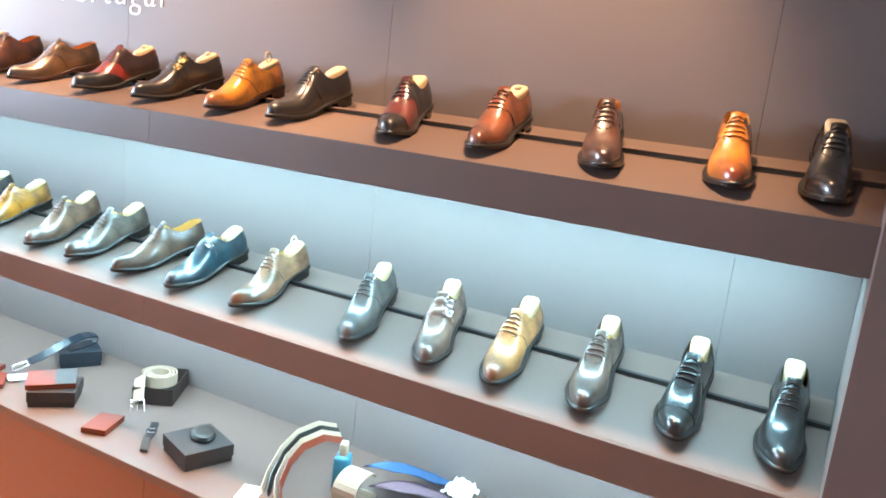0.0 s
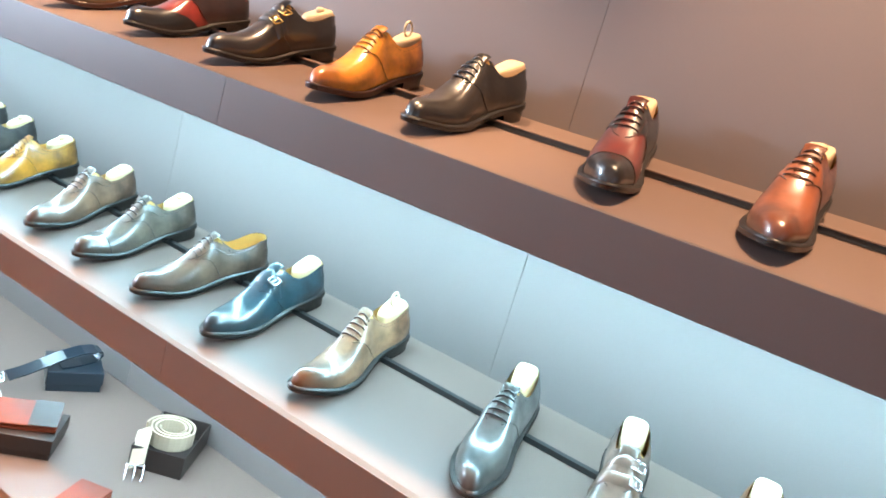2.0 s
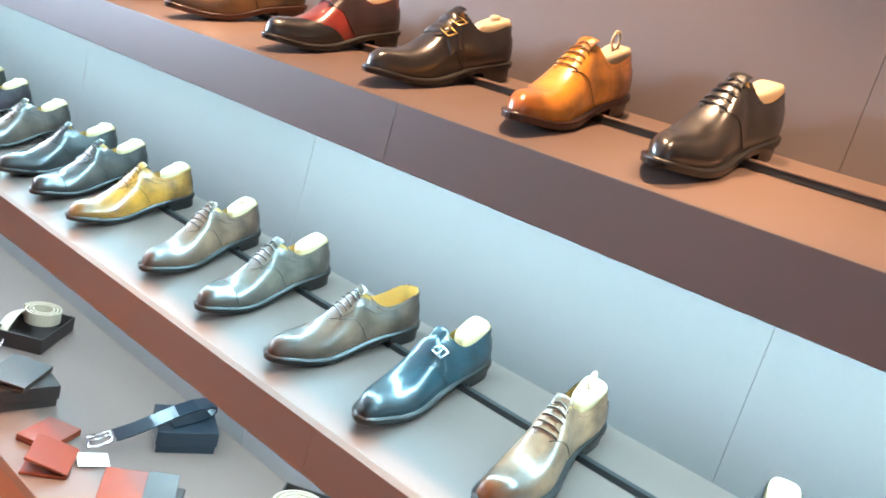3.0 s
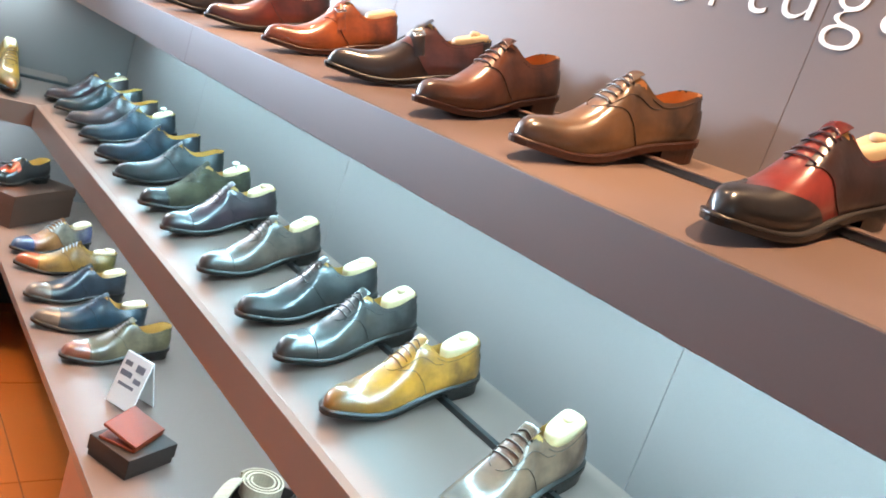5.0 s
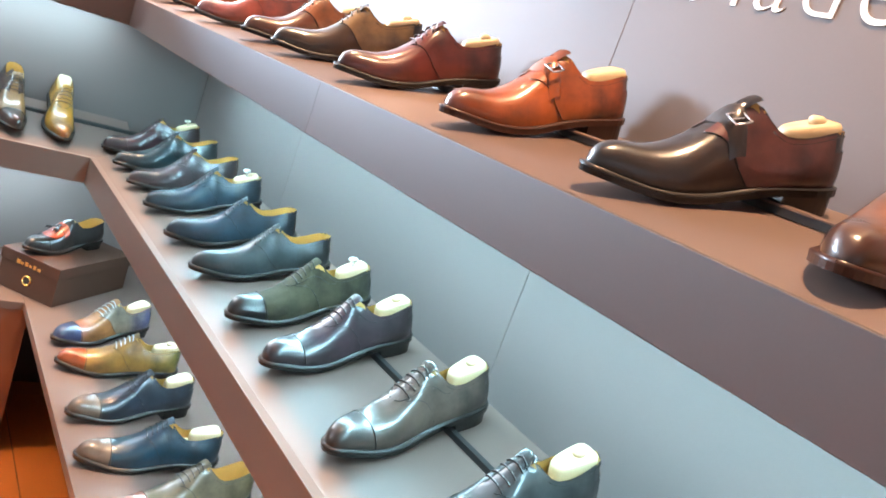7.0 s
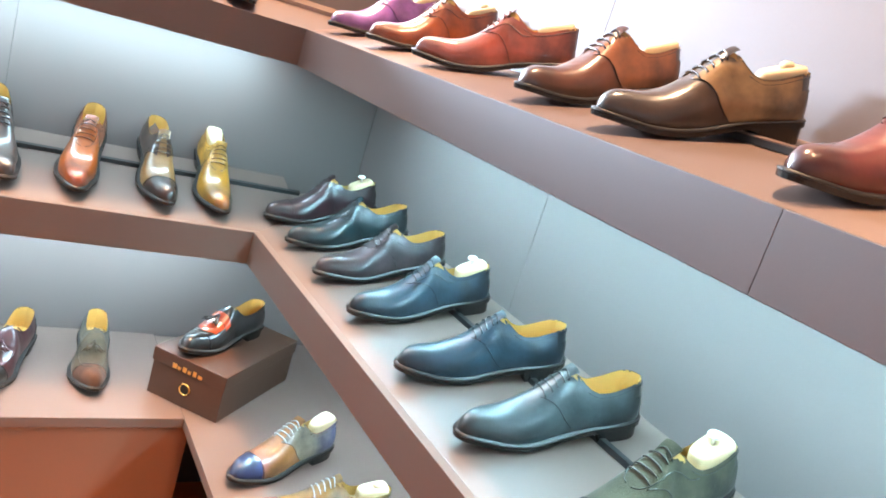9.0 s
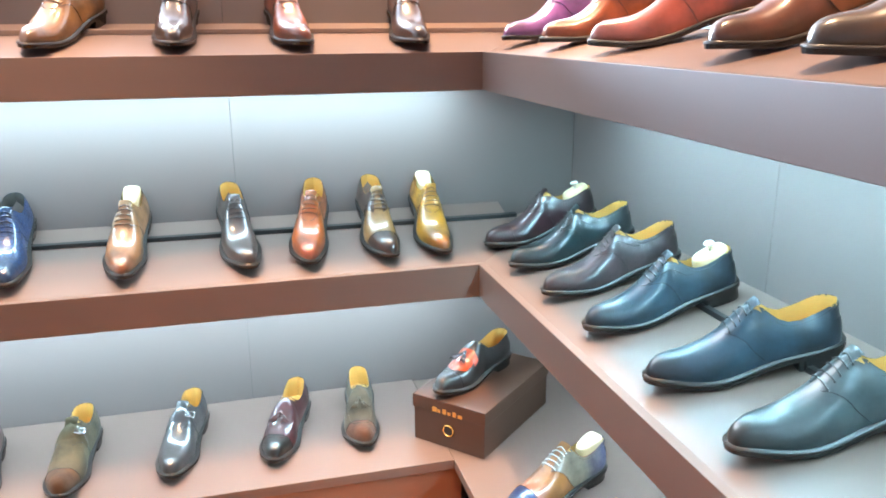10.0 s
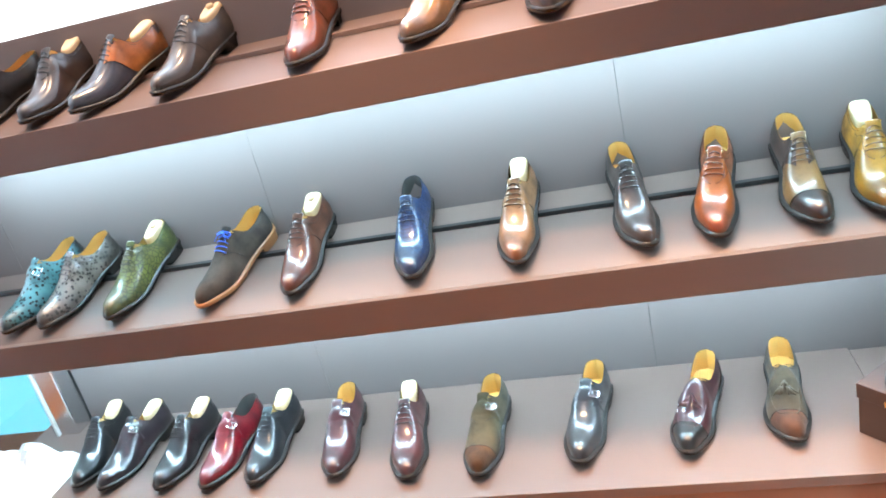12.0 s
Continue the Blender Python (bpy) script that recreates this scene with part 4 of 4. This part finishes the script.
shoe(at_b(2, -2.468, -13), "olive green embossed skin oxford with a shoe tree", (0.20, 0.21, 0.06), "oxford", "stub", kind="croc", edge=(0.07, 0.08, 0.025), group=GM)
shoe(at_b(2, -2.665, -18), "grey speckled embossed skin oxford", (0.30, 0.26, 0.23), "oxford", None, kind="spot", edge=(0.05, 0.04, 0.035), group=GM)
shoe(at_b(2, -2.778, -20), "teal and black spotted skin monk shoe", (0.16, 0.36, 0.38), "monk", None, kind="spot", edge=(0.015, 0.02, 0.02), group=GM)

# bench along the partition
GB = "shoes on the low bench"
shoe(at_b(1, -0.931, -6, 4.436), "olive-brown suede tassel loafer with a brown toe", (0.115, 0.085, 0.055), "tassel", None, toe=(0.16, 0.065, 0.03), kind="suede", group=GB)
shoe(at_b(1, -1.151, -17, 4.422), "burgundy and black tassel loafer", (0.095, 0.03, 0.035), "tassel", None, toe=BLACK, group=GB)
shoe(at_b(1, -1.379, -10, 4.415), "dark grey single strap monk shoe", (0.075, 0.075, 0.08), "monk", None, group=GB, last="pointed", edge=(0.025, 0.02, 0.02))
shoe(at_b(1, -1.606, -4, 4.395), "olive suede monk shoe with a brown toe", (0.12, 0.092, 0.05), "monk", None, toe=(0.15, 0.07, 0.025), kind="suede", group=GB)
shoe(at_b(1, -1.774, 7, 4.401), "burgundy derby with a shoe tree", (0.13, 0.045, 0.045), "derby", "plain", group=GB, last="pointed")
shoe(at_b(1, -1.965, 5, 4.425), "burgundy strapped monk shoe", (0.12, 0.04, 0.045), "monk", None, group=GB)
shoe(at_b(1, -2.181, -2, 4.421), "black oxford with a shoe tree", (0.022, 0.027, 0.033), "oxford", "plain", group=GB)
shoe(at_b(1, -2.312, -7, 4.417), "bright red strapped monk shoe", (0.27, 0.018, 0.03), "monk", None, group=GB, lining=LINING_GREY)
shoe(at_b(1, -2.446, -4, 4.424), "black wingtip shoe with a shoe tree", (0.022, 0.022, 0.024), "wing", "plain", group=GB)
shoe(at_b(1, -2.626, -8, 4.440), "dark purple-black buckled monk shoe with a shoe tree", (0.045, 0.028, 0.035), "monk", "plain", group=GB)
shoe(at_b(1, -2.716, 4, 4.457), "black plain shoe with a shoe tree", (0.02, 0.021, 0.023), "oxford", "plain", group=GB)

# bench along the long wall
shoe(at_a(1, 4.083, -25, -0.693), "multicoloured blue, orange and beige derby with a shoe tree", (0.36, 0.17, 0.06), "derby", "plain", toe=(0.05, 0.085, 0.22), quarter=(0.26, 0.22, 0.17), group=GB, lace=LACE_WHITE, edge=(0.06, 0.09, 0.25))
shoe(at_a(1, 3.957, 7, -0.698), "mustard derby with an orange toe cap and a shoe tree", (0.38, 0.21, 0.06), "derby", "stub", toe=(0.52, 0.135, 0.03), group=GB, lace=LACE_WHITE, edge=(0.24, 0.19, 0.05))
shoe(at_a(1, 3.698, -10, -0.710), "navy derby with a silver-beige toe cap", (0.03, 0.045, 0.065), "derby", "plain", toe=(0.26, 0.20, 0.155), group=GB)
shoe(at_a(1, 3.524, 6, -0.716), "petrol blue derby with a silver-beige toe cap", (0.028, 0.075, 0.11), "derby", "plain", toe=(0.28, 0.21, 0.16), group=GB)
shoe(at_a(1, 3.309, -10, -0.685), "grey-beige derby with a copper toe cap", (0.20, 0.155, 0.10), "derby", None, toe=(0.33, 0.10, 0.035), group=GB, edge=(0.14, 0.11, 0.05))


# ---------- things on the bench ----------
def card_box(name, m, size, label, lid=True, mat=None):
    """A card box with a lid; or an open tray with thin walls."""
    o = tagged(new(name), label, "box")
    o.matrix_basis = m
    x, y, z = size
    mat = mat or BOX_BROWN
    if lid:
        part("body", box_bm((-x / 2, -y / 2, 0), (x / 2, y / 2, z - 0.002), 0.001), mat, o)
        part("lid", box_bm((-x / 2 - 0.003, -y / 2 - 0.003, z - 0.035), (x / 2 + 0.003, y / 2 + 0.003, z), 0.0015), mat, o)
    else:
        part("base", box_bm((-x / 2, -y / 2, 0), (x / 2, y / 2, 0.003)), mat, o)
        for lo, hi in (((-x / 2, -y / 2, 0.003), (-x / 2 + 0.003, y / 2, z)), ((x / 2 - 0.003, -y / 2, 0.003), (x / 2, y / 2, z)),
                       ((-x / 2 + 0.003, -y / 2, 0.003), (x / 2 - 0.003, -y / 2 + 0.003, z)), ((-x / 2 + 0.003, y / 2 - 0.003, 0.003), (x / 2 - 0.003, y / 2, z))):
            part("side", box_bm(lo, hi), mat, o)
    return o


def buckle_part(parent, m, size=0.02):
    bm = tube_bm([m @ Vector((size * a, size * 0.9 * b, 0)) for a, b in ((-1, -1), (0, -1.04), (1, -1), (1, 0), (1, 1), (0, 1.04), (-1, 1), (-1, 0))], 0.0030, 8, True)
    tube_bm([m @ Vector((-size, 0, 0.002)), m @ Vector((size, 0, 0.004))], 0.0022, 6, False, bm)
    part("buckle", bm, STEEL, parent, "polished steel buckle", True)


def strap_strip(points, width, thick, side):
    """A flat strip along points; side gives its width's direction."""
    pts = [Vector(p) for p in points]
    s = Vector(side).normalized() * width / 2
    bm = bmesh.new()
    rows = []
    for i, p in enumerate(pts):
        d = (pts[min(i + 1, len(pts) - 1)] - pts[max(i - 1, 0)]).normalized()
        n = d.cross(s).normalized() * thick / 2
        rows.append([bm.verts.new(p + s + n), bm.verts.new(p - s + n), bm.verts.new(p - s - n), bm.verts.new(p + s - n)])
    for r, q in zip(rows, rows[1:]):
        for k in range(4):
            bm.faces.new((r[k], r[(k + 1) % 4], q[(k + 1) % 4], q[k]))
    bm.faces.new(rows[0])
    bm.faces.new(rows[-1])
    return bm


def rolled_belt(m, mat, label, r=0.047, turns=4, width=0.034, tail=None):
    """A belt rolled up, lying on its edge, with a tail and a buckle."""
    o = tagged(new("rolled_belt"), label, "belt")
    o.matrix_basis = m
    pts = []
    n = 26 * turns
    for i in range(n + 1):
        a = 2 * math.pi * i / 26
        q = r * (0.46 + 0.54 * i / n)
        pts.append((q * math.cos(a), q * math.sin(a), width / 2))
    if tail:
        x0, y0, z0 = pts[-1]
        free = [(x0, y0, z0)]
        for k in range(1, 9):
            t = k / 8
            free.append((x0 + tail[0] * t, y0 + tail[1] * t, z0 + tail[2] * t + 0.022 * math.sin(math.pi * t)))
    part("strap", strap_strip(pts, width, 0.0042, (0, 0, 1)), mat, o)
    if tail:
        part("tail", strap_strip(free, width, 0.0042, (-tail[1], tail[0], 0.06)), mat, o)
        pts = free
    end = Vector(pts[-1])
    d = (end - Vector(pts[-3])).normalized() if tail else Vector((0, 1, 0))
    side = Vector((-d.y, d.x, 0)).normalized()
    fm = Matrix((d, side, d.cross(side))).transposed().to_4x4()
    fm.translation = end + d * 0.018
    buckle_part(o, fm)
    return o


def wallet(m, mat, label, size=(0.11, 0.085, 0.014), open_=0.0, sleeve=False):
    o = tagged(new("wallet"), label, "wallet")
    o.matrix_basis = m
    x, y, z = size
    part("lower_leaf", box_bm((-x / 2, -y / 2, 0), (x / 2, y / 2, z * 0.45), 0.002), mat, o)
    up = box_bm((-x / 2, 0, 0), (x / 2, y, z * 0.45), 0.002)
    bmesh.ops.transform(up, matrix=Matrix.Translation((0, -y / 2, z * 0.5)) @ pose(0, 0, 0, open_), verts=up.verts)
    part("upper_leaf", up, mat, o)
    if sleeve:
        band = box_bm((x * 0.08, 0.0, z * 0.45), (x / 2 + 0.001, y + 0.001, z * 0.45 + 0.0016), 0.0006)
        bmesh.ops.transform(band, matrix=Matrix.Translation((0, -y / 2, z * 0.5)) @ pose(0, 0, 0, open_), verts=band.verts)
        part("panel", band, BROWN_L, o, "dark brown leather panel")
    part("stitching", box_bm((-x / 2 + 0.005, -y / 2 + 0.004, z * 0.45), (x / 2 - 0.005, -y / 2 + 0.0055, z * 0.45 + 0.0006)), CREAM_L, o)
    return o


# the shoe box in the corner and the loafer on it
corner_box = card_box("shoe_box", pose(-0.604, 4.515, Z1 + 0.0005, 0, 0, -47.5), (0.200, 0.34, 0.122), "dark brown shoe box with gold lettering and brass ring on bench", True, SHOEBOX)
ring = part("ring", tube_bm([(0.014 * math.cos(t), -0.1715, 0.047 + 0.014 * math.sin(t)) for t in [2 * math.pi * k / 20 for k in range(20)]], 0.0028, 8, True), BRASS, corner_box, "brass pull ring", True)
# no hole is cut: a black disc paints the dark inside the ring
part("hole_shade", lathe_bm([(0.0125, 0), (0.0125, 0.002)], 20, None, pose(0, -0.1705, 0.047, 90, 0, 0)), BLACK_L, corner_box)
for k, w in enumerate((0.012, 0.008, 0.010, 0.008, 0.009, 0.011)):
    part("gold_mark", box_bm((-0.044 + 0.0145 * k, -0.1745, 0.090), (-0.044 + 0.0145 * k + w, -0.1728, 0.098 + 0.004 * (k % 2 == 0))), GOLD, corner_box)
shoe(Matrix.Translation((-0.520, 4.600, Z1 + 0.1235)) @ pose(0, 0, 0, 0, 0, 217), "glossy black and red patent tassel loafer on the shoe box", BLACK, "tassel", None, toe=BLACK, quarter=BLACK, vamp=(0.40, 0.07, 0.015), edge=(0.02, 0.012, 0.010), group="shoes on the low bench", scale=0.98)

# price card in a clear stand
card = tagged(new("display_card"), "white printed card in a clear acrylic stand on the bench", "card")
card.matrix_basis = pose(-0.577, 3.077, Z1, 0, 0, -62)
part("front_sheet", box_bm((-0.043, -0.002, 0.002), (0.043, 0.002, 0.135), 0.0008), PAPER, card).matrix_basis = pose(0, -0.02, 0, -16, 0, 0)
part("back_sheet", box_bm((-0.043, -0.002, 0.002), (0.043, 0.002, 0.135), 0.0008), PAPER, card).matrix_basis = pose(0, 0.055, 0, 16, 0, 0)
for k, (x, z, w, h) in enumerate(((-0.034, 0.103, 0.022, 0.012), (0.004, 0.098, 0.026, 0.018), (-0.036, 0.076, 0.036, 0.014), (0.010, 0.070, 0.022, 0.012), (-0.030, 0.052, 0.050, 0.008))):
    part("print", box_bm((x, -0.0032, z), (x + w, -0.0022, z + h)), INK, card).matrix_basis = pose(0, -0.02, 0, -16, 0, 0)

card_box("wallet_box", pose(-0.624, 2.848, Z1 + 0.0005, 0, 0, 25), (0.13, 0.12, 0.050), "dark card box under a bright orange wallet")
wallet(pose(-0.629, 2.858, Z1 + 0.051, 0, 0, 40), ORANGE_L, "bright orange leather wallet on a card box", (0.11, 0.09, 0.016), 16)
wallet(pose(-0.681, 2.534, Z1 + 0.0005, 0, 0, 10), ORANGE_L, "orange-brown leather wallet flat by the box", (0.12, 0.09, 0.020))
# belts, wallets and boxes, from the corner end to the near end
box_g = card_box("belt_box", pose(-0.440, 2.604, Z1 + 0.0005, 0, 0, 39), (0.185, 0.125, 0.042), "dark open box holding a pale rolled belt", False)
rolled_belt(pose(-0.415, 2.629, Z1 + 0.036, 0, 0, 130), CREAM_L, "pale grey rolled belt with a steel buckle in an open box", 0.050, 3, 0.034, (0.0, 0.125, -0.034))
card_box("wallet_box", pose(-0.609, 2.309, Z1 + 0.0005, 0, 0, -7), (0.135, 0.115, 0.055), "dark brown card box with a wallet on top")
wallet(pose(-0.614, 2.309, Z1 + 0.056, 0, 0, 38), BROWN_L, "dark brown folded leather wallet resting on a box", (0.130, 0.095, 0.014), 5)
wallet(pose(-0.620, 2.126, Z1 + 0.0005, 0, 0, 25), ORANGE_L, "orange leather wallet flat on the bench", (0.10, 0.085, 0.016))
card_box("belt_box", pose(-0.363, 2.004, Z1 + 0.0005, 0, 0, -28), (0.13, 0.12, 0.055), "dark blue-grey box under a navy belt", True, NAVY_L)
belt_n = tagged(new("navy_belt"), "glossy navy leather belt with a steel buckle over a box", "belt")
pts_n = [(-0.313, 2.000, Z1 + 0.088), (-0.353, 1.996, Z1 + 0.094), (-0.403, 1.996, Z1 + 0.088), (-0.453, 2.005, Z1 + 0.068), (-0.494, 2.019, Z1 + 0.048), (-0.524, 2.033, Z1 + 0.034)]
part("strap", strap_strip(pts_n, 0.036, 0.004, (0.15, 1, 0.25)), NAVY_L, belt_n)
part("loop", strap_strip([(-0.412, 1.994, Z1 + 0.060), (-0.353, 1.996, Z1 + 0.058), (-0.308, 1.999, Z1 + 0.062), (-0.294, 2.001, Z1 + 0.074), (-0.298, 2.001, Z1 + 0.084), (-0.313, 2.000, Z1 + 0.088)], 0.036, 0.004, (0.15, 1, 0.1)), NAVY_L, belt_n)
buckle_part(belt_n, pose(-0.550, 2.044, Z1 + 0.024, 0, -22, -25), 0.024)
wallet(pose(-0.662, 2.032, Z1 + 0.0005, 0, 0, 50), ORANGE_L, "bright orange folded leather wallet on the bench", (0.10, 0.09, 0.014), 18)
price_tag = tagged(new("price_tag"), "small white paper tag hanging at a belt buckle", "tag")
part("sheet", box_bm((-0.032, -0.022, 0), (0.032, 0.022, 0.0015)), PAPER, price_tag)
price_tag.matrix_basis = pose(-0.584, 2.002, Z1 + 0.006, 6, 5, -20)
card_box("wallet_box", pose(-0.604, 1.785, Z1 + 0.0005, 0, 0, -48), (0.13, 0.12, 0.050), "dark brown card box under an orange wallet")
wallet(pose(-0.608, 1.798, Z1 + 0.051, 0, 0, -40), ORANGE_L, "orange wallet with a dark brown half on a box", (0.14, 0.09, 0.016), 9, True)
wallet(pose(-0.632, 1.530, Z1 + 0.0005, 0, 0, 22), ORANGE_L, "orange-brown leather wallet flat on the bench", (0.11, 0.075, 0.018))
card_box("belt_box", pose(-0.360, 1.594, Z1 + 0.0005, 0, 0, 31), (0.185, 0.125, 0.055), "dark open box holding a cream rolled belt", False)
rolled_belt(pose(-0.372, 1.590, Z1 + 0.044, 0, 0, 130), CREAM_L, "cream rolled leather belt with a steel buckle in a dark box", 0.058, 3, 0.036, (-0.01, 0.10, -0.040))
keyring = tagged(new("key_fob"), "small black leather key fob with a ring on the bench", "key ring")
part("strap", strap_strip([(-0.666, 1.320, Z1 + 0.008), (-0.631, 1.348, Z1 + 0.022), (-0.592, 1.371, Z1 + 0.020), (-0.567, 1.388, Z1 + 0.034)], 0.022, 0.008, (0.5, -1, 0)), BLACK_L, keyring)
part("ring", tube_bm([(-0.60 + 0.014 * math.cos(t), 1.365 + 0.014 * math.sin(t), Z1 + 0.030) for t in [2 * math.pi * k / 14 for k in range(14)]], 0.0022, 6, True), STEEL, keyring)
card_box("wallet_box", pose(-0.580, 1.203, Z1 + 0.0005, 0, 0, -20), (0.135, 0.145, 0.050), "dark brown card box with a flat black purse on top")
purse = tagged(new("coin_purse"), "flat black leather purse on a card box", "purse")
part("body", lathe_bm([(0.030, 0), (0.040, 0.004), (0.040, 0.011), (0.034, 0.016)], 18), BLACK_L, purse, "", True)
part("flap", lathe_bm([(0.037, 0.0162), (0.036, 0.019), (0.02, 0.021)], 18), BROWN_L, purse, "", True)
purse.matrix_basis = pose(-0.560, 1.206, Z1 + 0.051, 0, 0, 52) @ Matrix.Diagonal((1.25, 0.85, 0.7, 1))
# a bundle of belts arching out of a stand
for k, (mat, name) in enumerate(((CREAM_L, "cream"), (BLACK_L, "black"), (CREAM_L, "pale"), (ORANGE_L, "orange-brown"))):
    b = tagged(new("hanging_belt"), name + " leather belt arching over the bench with others", "belt", "arching belts")
    y = 0.985 - 0.022 * k
    pts = [(-0.27 - 0.02 * k, y - 0.03, Z1 + 0.055), (-0.32 - 0.02 * k, y, Z1 + 0.072), (-0.40 - 0.02 * k, y + 0.012, Z1 + 0.070), (-0.48 - 0.015 * k, y + 0.005, Z1 + 0.050), (-0.56 - 0.01 * k, y - 0.02, Z1 + 0.022), (-0.62, y - 0.05, Z1 + 0.006)]
    part("strap", strap_strip(pts, 0.020, 0.004, (0.1, 0.5, 1)), mat, b)
tag2 = tagged(new("price_tag"), "white paper tag at the arching belts", "tag")
part("sheet", box_bm((-0.035, -0.028, 0), (0.035, 0.028, 0.0015)), PAPER, tag2)
tag2.matrix_basis = pose(-0.642, 0.955, Z1 + 0.003, 0, 0, 20)
# a teal leather case standing upright
case = tagged(new("leather_case"), "teal leather case standing upright with a pale inside", "case")
part("body", box_bm((-0.030, -0.022, 0), (0.030, 0.022, 0.095), 0.010), TEAL_L, case, "", True)
part("insert", box_bm((-0.018, -0.010, 0.088), (0.018, 0.010, 0.128), 0.003), CREAM_L, case, "pale wooden insert", True)
case.matrix_basis = pose(-0.470, 0.792, Z1 + 0.0005, 0, 6, 25)
# folded cloth strips
cloth = tagged(new("folded_scarf"), "blue and mauve striped cloth folded in a loop", "scarf")
loop = [(-0.50 + 0.045 * math.cos(t) * (1 + 0.12 * t), 0.722, Z1 + 0.045 + 0.040 * math.sin(t)) for t in [0.6 + 0.28 * k for k in range(18)]]
part("roll", strap_strip(loop, 0.07, 0.004, (0, 1, 0)), CREAM_L, cloth)
def sheet_fn(u, v):
    return Vector((-0.44 + 0.24 * u, 0.747 - 0.10 * v - 0.15 * u, Z1 + 0.055 * (1 - u) + 0.018 * math.sin(5 * u + 1.5 * v) + 0.012))
sheet = grid_bm(lambda u, v: sheet_fn(u, v), 12, 6)
bmesh.ops.solidify(sheet, geom=sheet.faces[:], thickness=0.003)
part("blue_fold", sheet, BLUE_C, cloth, "", True)
sheet = grid_bm(lambda u, v: sheet_fn(u, v) + Vector((-0.06, -0.06, -0.010)), 12, 6)
bmesh.ops.solidify(sheet, geom=sheet.faces[:], thickness=0.003)
part("mauve_fold", sheet, MAUVE_C, cloth, "", True)
papers = tagged(new("crumpled_tissue"), "white crumpled tissue paper on the bench", "paper")
def tissue_fn(u, v):
    return Vector((-0.335 + 0.10 * u, 0.56 - 0.08 * v, Z1 + 0.015 + 0.022 * noise.noise(Vector((6 * u, 6 * v, 0.3))) + 0.018 * math.sin(math.pi * u) * math.sin(math.pi * v)))
part("sheet", grid_bm(tissue_fn, 12, 12), PAPER, papers)
stack = tagged(new("tissue_paper"), "white crumpled tissue paper piled at the bench end", "paper")
def pile_fn(u, v):
    h = math.sin(math.pi * min(1, u * 1.05)) ** 0.6 * math.sin(math.pi * v) ** 0.5
    return Vector((-3.05 + 0.26 * u, 4.352 + 0.27 * v, Z1 + 0.002 + h * (0.10 + 0.07 * noise.noise(Vector((7 * u, 6 * v, 1.7))))))
part("sheet", grid_bm(pile_fn, 22, 18), PAPER, stack)

# ---------- floor tiles ----------
tile_mesh = finish(box_bm((-0.2985, -0.2985, -0.006), (0.2985, 0.2985, 0.0), 0.0015), "tile", False)
for i in range(7):
    for j in range(13):
        put("tile", tile_mesh, TILE, floor, pose(-0.36 - 0.6 * i, -2.2 + 0.6 * j, 0))
